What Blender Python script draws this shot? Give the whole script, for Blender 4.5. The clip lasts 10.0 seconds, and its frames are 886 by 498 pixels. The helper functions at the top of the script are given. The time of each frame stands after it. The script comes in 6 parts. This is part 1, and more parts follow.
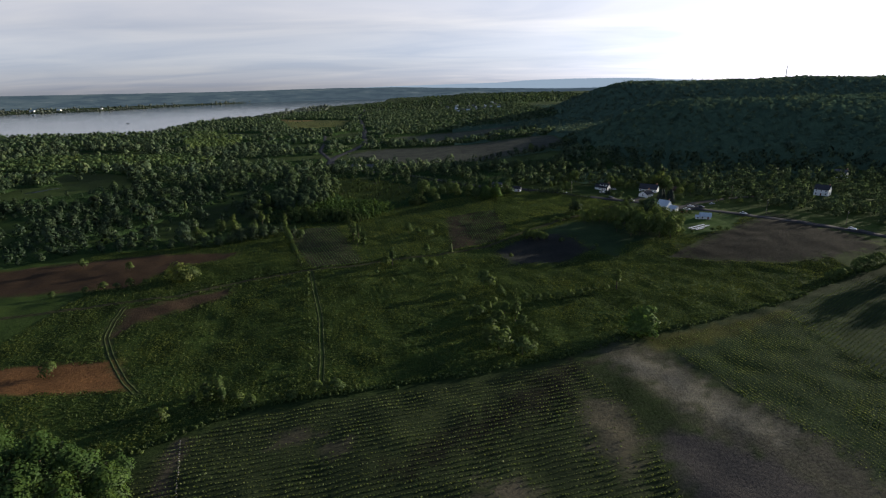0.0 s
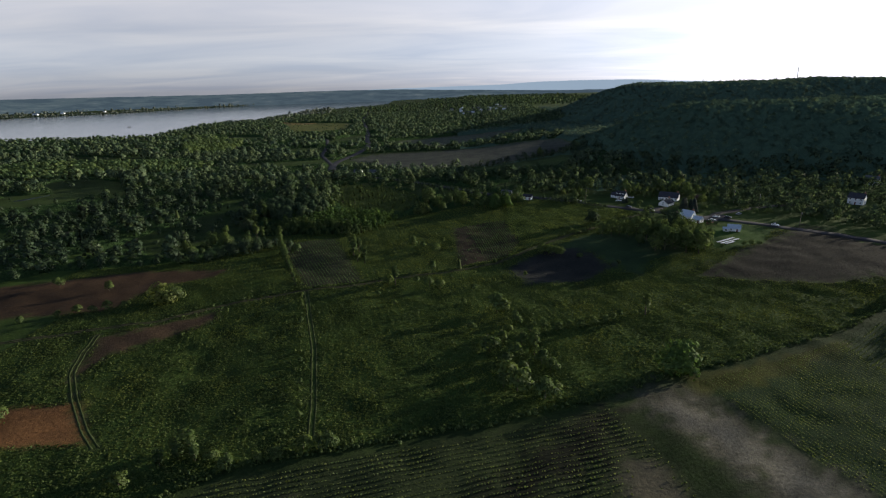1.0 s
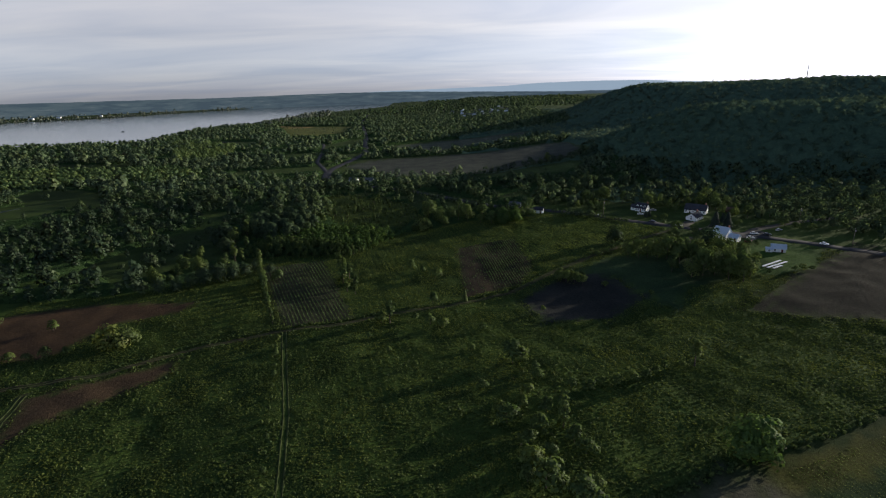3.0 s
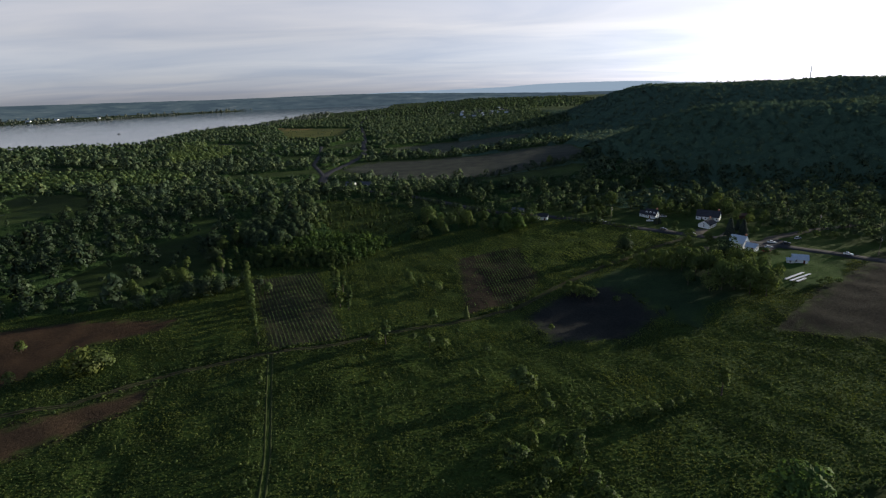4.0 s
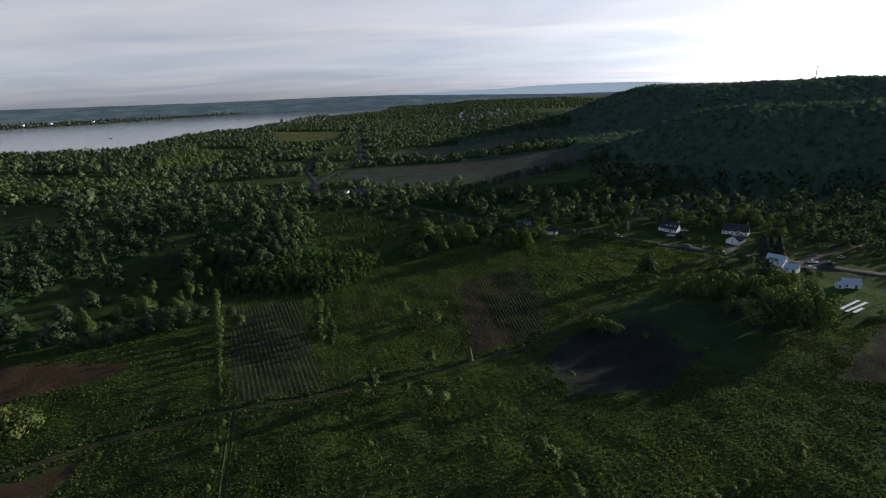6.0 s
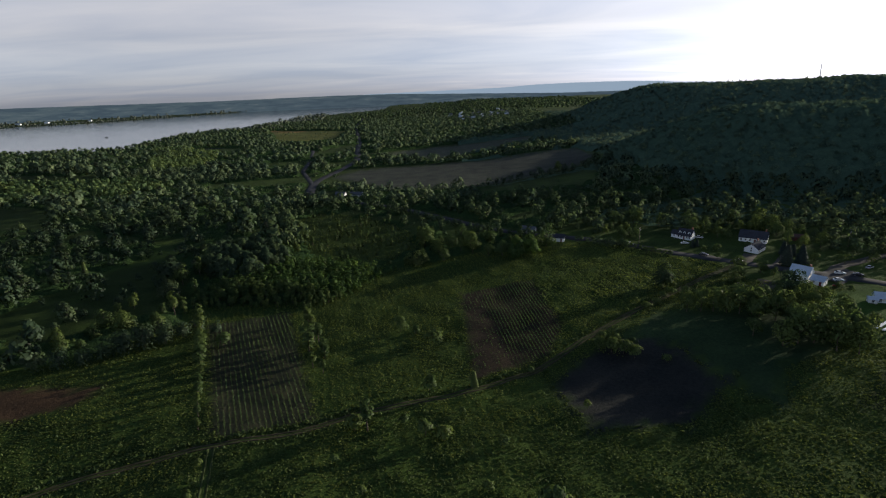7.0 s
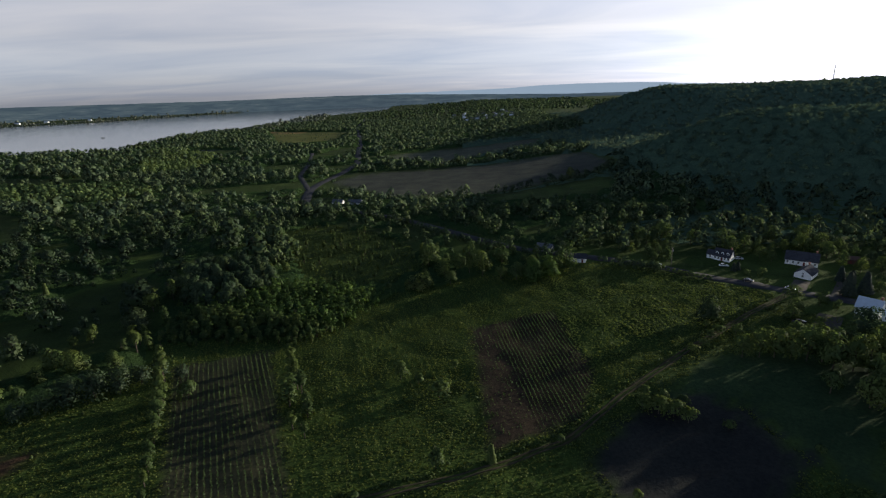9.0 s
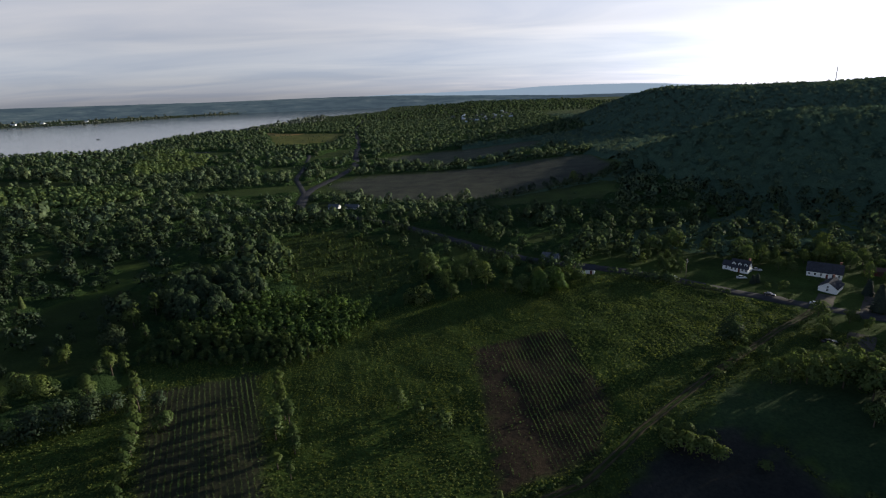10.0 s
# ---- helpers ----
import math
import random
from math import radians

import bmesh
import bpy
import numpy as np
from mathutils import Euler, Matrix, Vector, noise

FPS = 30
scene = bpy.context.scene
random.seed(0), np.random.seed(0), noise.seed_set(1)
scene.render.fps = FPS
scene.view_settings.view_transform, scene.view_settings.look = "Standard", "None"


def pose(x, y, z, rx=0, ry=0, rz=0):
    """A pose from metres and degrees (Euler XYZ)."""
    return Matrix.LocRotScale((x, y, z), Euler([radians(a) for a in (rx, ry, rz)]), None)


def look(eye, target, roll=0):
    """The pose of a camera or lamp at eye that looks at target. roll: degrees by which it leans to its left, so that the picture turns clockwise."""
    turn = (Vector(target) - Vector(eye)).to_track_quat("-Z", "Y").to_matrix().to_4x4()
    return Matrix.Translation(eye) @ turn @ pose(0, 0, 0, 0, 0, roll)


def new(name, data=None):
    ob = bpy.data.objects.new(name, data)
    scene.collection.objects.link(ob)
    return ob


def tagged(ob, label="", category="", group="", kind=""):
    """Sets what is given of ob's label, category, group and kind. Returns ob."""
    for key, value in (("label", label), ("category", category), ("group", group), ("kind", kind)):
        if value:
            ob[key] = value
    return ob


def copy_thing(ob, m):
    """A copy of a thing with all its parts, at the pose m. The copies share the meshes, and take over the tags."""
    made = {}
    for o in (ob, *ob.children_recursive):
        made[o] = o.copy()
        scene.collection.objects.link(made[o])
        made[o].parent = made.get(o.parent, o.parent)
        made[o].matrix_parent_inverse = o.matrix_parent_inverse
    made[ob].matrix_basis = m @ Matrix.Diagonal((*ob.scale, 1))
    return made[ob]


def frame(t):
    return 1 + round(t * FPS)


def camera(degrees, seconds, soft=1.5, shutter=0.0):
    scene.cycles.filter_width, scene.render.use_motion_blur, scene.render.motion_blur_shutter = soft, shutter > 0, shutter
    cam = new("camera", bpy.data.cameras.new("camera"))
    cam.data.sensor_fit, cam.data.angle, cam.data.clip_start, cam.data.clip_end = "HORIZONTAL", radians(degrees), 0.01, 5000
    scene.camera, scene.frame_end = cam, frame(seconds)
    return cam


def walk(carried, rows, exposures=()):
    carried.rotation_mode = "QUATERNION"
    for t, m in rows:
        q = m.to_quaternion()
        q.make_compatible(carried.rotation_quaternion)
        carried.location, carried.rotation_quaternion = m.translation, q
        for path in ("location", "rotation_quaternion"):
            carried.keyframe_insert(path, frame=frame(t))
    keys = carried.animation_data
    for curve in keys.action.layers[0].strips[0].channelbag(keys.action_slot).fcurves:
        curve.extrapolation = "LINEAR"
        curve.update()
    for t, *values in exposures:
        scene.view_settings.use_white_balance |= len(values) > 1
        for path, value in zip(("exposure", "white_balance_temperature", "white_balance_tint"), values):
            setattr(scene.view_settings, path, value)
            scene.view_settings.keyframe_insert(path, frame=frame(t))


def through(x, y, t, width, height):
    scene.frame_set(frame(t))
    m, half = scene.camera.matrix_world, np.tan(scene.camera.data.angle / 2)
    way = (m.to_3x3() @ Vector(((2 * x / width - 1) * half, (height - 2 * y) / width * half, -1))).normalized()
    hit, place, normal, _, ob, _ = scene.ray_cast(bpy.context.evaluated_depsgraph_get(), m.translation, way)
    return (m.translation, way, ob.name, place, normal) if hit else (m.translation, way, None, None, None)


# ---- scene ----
cam = camera(78.7, 10.0, 1.2)
METRES, EYE, TILT, LEAN, TURN = 209.6, 100.0, -17.4, 1.7, -0.2
ROWS = [
    (0.0, 0.0, 0.0, 0.0, -0.0, 0.36, -0.43),
    (0.5, -0.0051, 0.0662, 0.0205, 0.32, 0.42, -0.45),
    (1.0, -0.0095, 0.1311, 0.0412, 0.44, 0.56, -0.4),
    (1.5, -0.0122, 0.1942, 0.0615, 0.47, 0.62, -0.24),
    (2.0, -0.0138, 0.2555, 0.0808, 0.49, 0.62, -0.16),
    (2.5, -0.0145, 0.2984, 0.0941, 0.55, 0.66, -0.12),
    (4.0, -0.0163, 0.4288, 0.1338, 0.55, 0.87, 0.03),
    (4.5, -0.016, 0.4734, 0.1475, 0.56, 0.9, 0.12),
    (5.0, -0.016, 0.518, 0.1614, 0.51, 1.0, 0.2),
    (5.5, -0.0161, 0.5619, 0.1749, 0.49, 1.08, 0.27),
    (7.0, -0.0212, 0.6945, 0.2163, 0.41, 0.94, 0.29),
    (7.5, -0.0242, 0.74, 0.2307, 0.47, 0.92, 0.22),
    (8.0, -0.027, 0.7855, 0.2449, 0.47, 0.85, 0.18),
    (8.5, -0.0301, 0.8304, 0.2594, 0.56, 0.92, 0.11),
    (9.0, -0.0331, 0.8731, 0.2736, 0.63, 0.99, 0.01),
    (9.5, -0.036, 0.9139, 0.2865, 0.59, 1.06, -0.0),
    (10.0, -0.0383, 0.9531, 0.2989, 0.5, 1.1, 0.03),
]
walk(cam, [(t, pose(0, 0, EYE, TILT, LEAN, TURN) @ pose(METRES * x, METRES * y, METRES * z, 90 + pitch, roll, yaw)) for t, x, y, z, yaw, pitch, roll in ROWS],
     exposures=[(0.0, 0.47, 6000, 10), (2.5, 0.38, 6000, 10), (10.0, 0.32, 6000, 10)])

# ---- world, sun ----
SUN_AZ, SUN_EL = 27.5, 9.5   # degrees: from +x towards +y, and above the horizon
SKY, CLOUD_GAIN = 0.080, 0.89
HAZE = (0.83, 0.90, 0.985)
w = bpy.data.worlds.new("evening_sky")
scene.world = w
w.use_nodes = True
wn, wl = w.node_tree.nodes, w.node_tree.links
wn.clear()


def wnode(kind, **settings):
    n = wn.new(kind)
    for key, value in settings.items():
        n.inputs[key.replace("_", " ")].default_value = value
    return n


sky = wn.new("ShaderNodeTexSky")
sky.sky_type, sky.sun_disc = "NISHITA", False
sky.sun_elevation, sky.sun_rotation = radians(SUN_EL), radians(90 - SUN_AZ)
sky.air_density, sky.dust_density, sky.ozone_density = 1.0, 0.7, 2.5


def wmath(op, a, b):
    n = wn.new("ShaderNodeMath")
    n.operation = op
    for i, v in enumerate((a, b)):
        if isinstance(v, (int, float)):
            n.inputs[i].default_value = v
        else:
            wl.new(v, n.inputs[i])
    return n.outputs[0]


# thin evening stratus: streaks on a layer overhead, thickest along the way low over the land
co = wn.new("ShaderNodeTexCoord")
sep = wn.new("ShaderNodeSeparateXYZ")
wl.new(co.outputs["Generated"], sep.inputs[0])
low = wmath("MAXIMUM", sep.outputs["Z"], 0.0)
lift = wmath("ADD", low, 0.085)
both = wn.new("ShaderNodeCombineXYZ")
both.inputs[2].default_value = 1.0
wl.new(wmath("DIVIDE", sep.outputs["X"], lift), both.inputs[0])
wl.new(wmath("DIVIDE", sep.outputs["Y"], lift), both.inputs[1])
mapn = wn.new("ShaderNodeMapping")
mapn.inputs["Scale"].default_value = (0.42, 0.85, 0.0)
mapn.inputs["Location"].default_value = (3.3, 1.2, 0.0)
mapn.inputs["Rotation"].default_value = (0, 0, radians(-12))
wl.new(both.outputs[0], mapn.inputs[0])
cloud = wnode("ShaderNodeTexNoise", Scale=1.0, Detail=6.0, Roughness=0.5, Distortion=0.7)
wl.new(mapn.outputs[0], cloud.inputs["Vector"])
cover = wn.new("ShaderNodeMapRange")
cover.inputs["From Min"].default_value, cover.inputs["From Max"].default_value = 0.34, 0.68
wl.new(cloud.outputs["Fac"], cover.inputs["Value"])
depth = wmath("DIVIDE", 0.20, wmath("ADD", low, 0.20))           # more air and cloud in line towards the horizon
bank = wn.new("ShaderNodeMapRange")                               # the cloud bank lies low; overhead it thins to clear evening blue
bank.interpolation_type = "SMOOTHSTEP"
for key, value in (("From Min", 0.10), ("From Max", 0.50), ("To Min", 1.0), ("To Max", 0.0)):
    bank.inputs[key].default_value = value
wl.new(low, bank.inputs["Value"])
gain = wmath("ADD", 1.15, wmath("MULTIPLY", bank.outputs[0], CLOUD_GAIN))
grey = wn.new("ShaderNodeHueSaturation")
grey.inputs["Saturation"].default_value = 0.18
wl.new(sky.outputs[0], grey.inputs["Color"])


def wmix(blend, fac, a, b):
    m = wn.new("ShaderNodeMix")
    m.data_type, m.blend_type, m.clamp_factor = "RGBA", blend, True
    for sock, v in (("Factor", fac), ("A", a), ("B", b)):
        if isinstance(v, (int, float)):
            m.inputs[sock].default_value = v
        elif isinstance(v, tuple):
            m.inputs[sock].default_value = v
        else:
            wl.new(v, m.inputs[sock])
    return m.outputs["Result"]


cool = wmix("MULTIPLY", 1.0, grey.outputs[0], (1.10, 1.00, 0.985, 1))
thin = wmix("MULTIPLY", 1.0, cool, (0.76, 0.81, 0.89, 1))
veil = wmix("MIX", cover.outputs[0], thin, cool)
whole = wmix("MIX", wmath("MAXIMUM", depth, bank.outputs[0]), sky.outputs[0], veil)
haze = wn.new("ShaderNodeValToRGB")                               # blue-grey haze low over the land
haze.color_ramp.interpolation = "EASE"
for e, (at, c) in zip(haze.color_ramp.elements, ((0.035, HAZE), (0.11, (1.0, 1.0, 1.0)))):
    e.position, e.color = at, (*c, 1)
wl.new(low, haze.inputs[0])
bg = wnode("ShaderNodeBackground")
wl.new(wmix("MULTIPLY", 1.0, whole, haze.outputs["Color"]), bg.inputs["Color"])
wl.new(wmath("MULTIPLY", gain, SKY), bg.inputs["Strength"])
wo = wn.new("ShaderNodeOutputWorld")
wl.new(bg.outputs[0], wo.inputs[0])

sun = new("sun", bpy.data.lights.new("sun", "SUN"))
sun.data.energy, sun.data.angle, sun.data.color = 4.9, radians(0.6), (1.0, 0.86, 0.63)
se, sa = radians(SUN_EL), radians(SUN_AZ)
SUN_WAY = Vector((math.cos(se) * math.cos(sa), math.cos(se) * math.sin(sa), math.sin(se)))
sun.matrix_world = look(SUN_WAY * 300, (0, 0, 0))

# ---- materials ----


def material(name, rough=0.85, metal=0.0, spec=0.3):
    m = bpy.data.materials.new(name)
    m.use_nodes = True
    nt = m.node_tree
    p = nt.nodes["Principled BSDF"]
    p.inputs["Roughness"].default_value = rough
    p.inputs["Metallic"].default_value = metal
    p.inputs["Specular IOR Level"].default_value = spec
    return m, nt, p


def noise_ramp(nt, scale, stops, detail=5.0, coord="Object", stretch=None, rough=0.6):
    """Noise at a real-world scale, run through a colour ramp of (place, colour) stops."""
    tc = nt.nodes.new("ShaderNodeTexCoord")
    n = nt.nodes.new("ShaderNodeTexNoise")
    n.inputs["Scale"].default_value, n.inputs["Detail"].default_value, n.inputs["Roughness"].default_value = scale, detail, rough
    if stretch:
        mp = nt.nodes.new("ShaderNodeMapping")
        mp.inputs["Scale"].default_value = stretch
        nt.links.new(tc.outputs[coord], mp.inputs[0])
        nt.links.new(mp.outputs[0], n.inputs["Vector"])
    else:
        nt.links.new(tc.outputs[coord], n.inputs["Vector"])
    r = nt.nodes.new("ShaderNodeValToRGB")
    while len(r.color_ramp.elements) < len(stops):
        r.color_ramp.elements.new(0.5)
    for e, (at, c) in zip(r.color_ramp.elements, stops):
        e.position, e.color = at, (*c, 1)
    nt.links.new(n.outputs["Fac"], r.inputs[0])
    return r.outputs["Color"], n.outputs["Fac"]


def mul(nt, a, b, fac=1.0, blend="MULTIPLY"):
    m = nt.nodes.new("ShaderNodeMix")
    m.data_type, m.blend_type = "RGBA", blend
    m.inputs["Factor"].default_value = fac
    for sock, v in (("A", a), ("B", b)):
        if isinstance(v, tuple):
            m.inputs[sock].default_value = (*v, 1)
        else:
            nt.links.new(v, m.inputs[sock])
    return m.outputs["Result"]


def bump(nt, p, height, strength=0.5, distance=0.1):
    b = nt.nodes.new("ShaderNodeBump")
    b.inputs["Strength"].default_value, b.inputs["Distance"].default_value = strength, distance
    nt.links.new(height, b.inputs["Height"])
    nt.links.new(b.outputs[0], p.inputs["Normal"])


def attribute(nt, name, out="Color"):
    a = nt.nodes.new("ShaderNodeAttribute")
    a.attribute_name = name
    return a.outputs[out]


def plain(name, colour, rough=0.8, scale=2.0, vary=0.25, metal=0.0, spec=0.3, bumpy=0.0):
    """A surface of one colour with two scales of wear."""
    m, nt, p = material(name, rough, metal, spec)
    lo, hi = 1 - vary, 1 + vary
    c1, f1 = noise_ramp(nt, scale, [(0.3, (lo, lo, lo)), (0.7, (hi, hi, hi))])
    c2, f2 = noise_ramp(nt, scale * 9, [(0.3, (0.9, 0.9, 0.9)), (0.7, (1.1, 1.1, 1.1))])
    nt.links.new(mul(nt, mul(nt, colour, c1), c2), p.inputs["Base Color"])
    if bumpy:
        bump(nt, p, f2, bumpy, 0.05)
    return m


def leafy(name, dark, mid, light, through=0.35, sheen=0.016):
    """Foliage: each leaf clump its own tone, each tree its own tone, light shining through."""
    m = bpy.data.materials.new(name)
    m.use_nodes = True
    nt = m.node_tree
    nt.nodes.clear()
    geo = nt.nodes.new("ShaderNodeNewGeometry")
    r = nt.nodes.new("ShaderNodeValToRGB")
    r.color_ramp.elements.new(0.5)
    for e, (at, c) in zip(r.color_ramp.elements, ((0.0, dark), (0.5, mid), (1.0, light))):
        e.position, e.color = at, (*c, 1)
    nt.links.new(geo.outputs["Random Per Island"], r.inputs[0])
    tone = attribute(nt, "tone", "Fac")
    info = nt.nodes.new("ShaderNodeObjectInfo")
    add = nt.nodes.new("ShaderNodeMath"); add.operation = "ADD"
    nt.links.new(tone, add.inputs[0]); nt.links.new(info.outputs["Random"], add.inputs[1])
    fr = nt.nodes.new("ShaderNodeMath"); fr.operation = "PINGPONG"
    fr.inputs[1].default_value = 1.0
    nt.links.new(add.outputs[0], fr.inputs[0])
    tr = nt.nodes.new("ShaderNodeValToRGB")
    tr.color_ramp.elements.new(0.55)
    for e, (at, c) in zip(tr.color_ramp.elements, ((0.0, (0.68, 0.74, 0.68)), (0.55, (1.0, 1.0, 1.0)), (1.0, (1.38, 1.22, 0.95)))):
        e.position, e.color = at, (*c, 1)
    nt.links.new(fr.outputs[0], tr.inputs[0])
    colour = mul(nt, r.outputs["Color"], tr.outputs["Color"])
    d = nt.nodes.new("ShaderNodeBsdfDiffuse")
    t = nt.nodes.new("ShaderNodeBsdfTranslucent")
    turn = nt.nodes.new("ShaderNodeVectorTransform")           # leaves share the roundness of their bough
    turn.vector_type, turn.convert_from, turn.convert_to = "NORMAL", "OBJECT", "WORLD"
    nt.links.new(attribute(nt, "bough", "Vector"), turn.inputs[0])
    unit = nt.nodes.new("ShaderNodeVectorMath"); unit.operation = "NORMALIZE"
    nt.links.new(turn.outputs[0], unit.inputs[0])
    nt.links.new(unit.outputs[0], d.inputs["Normal"]); nt.links.new(unit.outputs[0], t.inputs["Normal"])
    nt.links.new(colour, d.inputs["Color"])
    nt.links.new(mul(nt, colour, (1.15, 1.1, 0.65)), t.inputs["Color"])
    mx = nt.nodes.new("ShaderNodeMixShader")
    mx.inputs[0].default_value = through
    nt.links.new(d.outputs[0], mx.inputs[1]); nt.links.new(t.outputs[0], mx.inputs[2])
    g = nt.nodes.new("ShaderNodeBsdfGlossy")                   # the waxy sheen of leaves
    g.inputs["Roughness"].default_value = 0.6
    nt.links.new(unit.outputs[0], g.inputs["Normal"])
    sh = nt.nodes.new("ShaderNodeMixShader")
    sh.inputs[0].default_value = sheen
    nt.links.new(mx.outputs[0], sh.inputs[1]); nt.links.new(g.outputs[0], sh.inputs[2])
    o = nt.nodes.new("ShaderNodeOutputMaterial")
    nt.links.new(sh.outputs[0], o.inputs[0])
    return m


LEAF = leafy("tree_leaves", (0.044, 0.072, 0.021), (0.054, 0.086, 0.024), (0.068, 0.103, 0.029), 0.16)
GROVE_LEAF = leafy("grove_leaves", (0.036, 0.070, 0.016), (0.050, 0.094, 0.022), (0.074, 0.126, 0.030), 0.26)
FIELD_LEAF = leafy("field_tree_leaves", (0.044, 0.084, 0.019), (0.055, 0.102, 0.023), (0.072, 0.126, 0.029), 0.26)
# darker leaf copy: shade put into the colour, for glade and hill foot
SHADE_LEAF = leafy("shaded_leaves", (0.026, 0.044, 0.024), (0.033, 0.055, 0.029), (0.042, 0.068, 0.034), 0.06)
YELLOW_LEAF = leafy("yellow_bush_leaves", (0.070, 0.102, 0.032), (0.094, 0.130, 0.040), (0.126, 0.164, 0.052), 0.36)
# lone bean-field tree: its unlit side's darkness put into the leaf colour
UNLIT_LEAF = leafy("unlit_tree_leaves", (0.020, 0.036, 0.014), (0.026, 0.045, 0.018), (0.034, 0.056, 0.022), 0.12)
# distance haze put into the far wood's leaf colour as bluer green
FAR_LEAF = leafy("hazed_far_wood_leaves", (0.042, 0.070, 0.044), (0.058, 0.092, 0.053), (0.082, 0.120, 0.064), 0.08)
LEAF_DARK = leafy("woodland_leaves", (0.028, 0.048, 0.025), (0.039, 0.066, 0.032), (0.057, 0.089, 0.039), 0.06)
# hill and shore leaves: haze put in as paler, bluer green
HILL_LEAF = leafy("hazed_hill_leaves", (0.076, 0.120, 0.080), (0.092, 0.140, 0.090), (0.112, 0.162, 0.098), 0.14)
UPPER_LEAF = leafy("hazed_upper_leaves", (0.080, 0.122, 0.088), (0.096, 0.142, 0.100), (0.114, 0.162, 0.110), 0.14)
SHORE_LEAF = leafy("hazed_shore_leaves", (0.082, 0.104, 0.098), (0.096, 0.120, 0.110), (0.110, 0.134, 0.120), 0.10)
PALE_LEAF = leafy("pale_leaves", (0.072, 0.122, 0.048), (0.100, 0.156, 0.058), (0.136, 0.194, 0.076), 0.30)
CONIFER = leafy("conifer_needles", (0.013, 0.025, 0.022), (0.019, 0.034, 0.029), (0.028, 0.048, 0.037), 0.1)
HERB = leafy("meadow_herbs", (0.068, 0.098, 0.026), (0.080, 0.112, 0.030), (0.097, 0.129, 0.034), 0.40, 0.010)
BEAN = leafy("bean_leaves", (0.084, 0.124, 0.034), (0.106, 0.148, 0.040), (0.130, 0.172, 0.046), 0.42, 0.010)
CROP = leafy("crop_leaves", (0.052, 0.088, 0.026), (0.082, 0.122, 0.040), (0.124, 0.160, 0.060), 0.32)
VEG = leafy("vegetable_leaves", (0.046, 0.084, 0.030), (0.058, 0.100, 0.036), (0.074, 0.120, 0.044), 0.3)
BARK = plain("bark", (0.07, 0.055, 0.042), 0.95, 3.0, 0.35, bumpy=0.6)

# ground: the colour of each field comes with the sheet, broken up by clods, stubble and damp
GROUND, nt, p = material("ground_earth", 1.0, 0.0, 0.04)
c1, f1 = noise_ramp(nt, 0.9, [(0.25, (0.55, 0.55, 0.55)), (0.5, (1, 1, 1)), (0.78, (1.5, 1.45, 1.3))], 8.0, rough=0.7)
c2, f2 = noise_ramp(nt, 0.05, [(0.3, (0.7, 0.72, 0.75)), (0.7, (1.3, 1.25, 1.15))], 4.0)
c3, f3 = noise_ramp(nt, 0.006, [(0.35, (0.75, 0.8, 0.8)), (0.65, (1.2, 1.2, 1.1))], 4.0)
base = attribute(nt, "earth")
nt.links.new(mul(nt, mul(nt, mul(nt, base, c1), c2), c3), p.inputs["Base Color"])
bump(nt, p, f1, 0.8, 0.35)

WATER, nt, p = material("lake_water", 0.1, 0.0, 0.8)
p.inputs["Base Color"].default_value = (0.018, 0.024, 0.028, 1)
p.inputs["IOR"].default_value = 1.33
c1, f1 = noise_ramp(nt, 0.35, [(0, (0, 0, 0)), (1, (1, 1, 1))], 4.0, stretch=(1, 0.6, 1))
bump(nt, p, f1, 0.3, 0.3)

# ---- the lie of the land ----


def sstep(v):
    v = np.clip(v, 0.0, 1.0)
    return v * v * (3 - 2 * v)


def waves(x, y, size, seed):
    """Smooth uneven ground, from -1 to 1, with bumps about that many metres across."""
    r = np.random.RandomState(seed)
    out = np.zeros_like(x, dtype=float)
    for i in range(9):
        a, ph, k = r.uniform(0, math.tau), r.uniform(0, math.tau), 2 * math.pi / size * r.uniform(0.55, 1.6)
        out += np.sin(x * math.cos(a) * k + y * math.sin(a) * k + ph + 1.7 * np.sin(0.6 * k * (x * math.sin(a) - y * math.cos(a)) + ph * 2))
    return out / 5.0


def inside(x, y, poly):
    """Metres inside a polygon (negative outside)."""
    best = np.full(np.shape(x), 1e12)
    isin = np.zeros(np.shape(x), bool)
    n = len(poly)
    for i in range(n):
        (x0, y0), (x1, y1) = poly[i], poly[(i + 1) % n]
        dx, dy = x1 - x0, y1 - y0
        k = np.clip(((x - x0) * dx + (y - y0) * dy) / (dx * dx + dy * dy + 1e-9), 0, 1)
        best = np.minimum(best, (x - x0 - k * dx) ** 2 + (y - y0 - k * dy) ** 2)
        cross = ((y0 > y) != (y1 > y)) & (x < (x1 - x0) * (y - y0) / (y1 - y0 + 1e-12) + x0)
        isin ^= cross
    return np.where(isin, 1, -1) * np.sqrt(best)


def along(x, y, line):
    """Metres from a line of points."""
    best = np.full(np.shape(x), 1e12)
    for (x0, y0), (x1, y1) in zip(line, line[1:]):
        dx, dy = x1 - x0, y1 - y0
        k = np.clip(((x - x0) * dx + (y - y0) * dy) / (dx * dx + dy * dy + 1e-9), 0, 1)
        best = np.minimum(best, (x - x0 - k * dx) ** 2 + (y - y0 - k * dy) ** 2)
    return np.sqrt(best)


U = 1.6         # the plan below is drawn in units of 1.6 m


def plan(pts):
    return [(x * U, y * U) for x, y in pts]


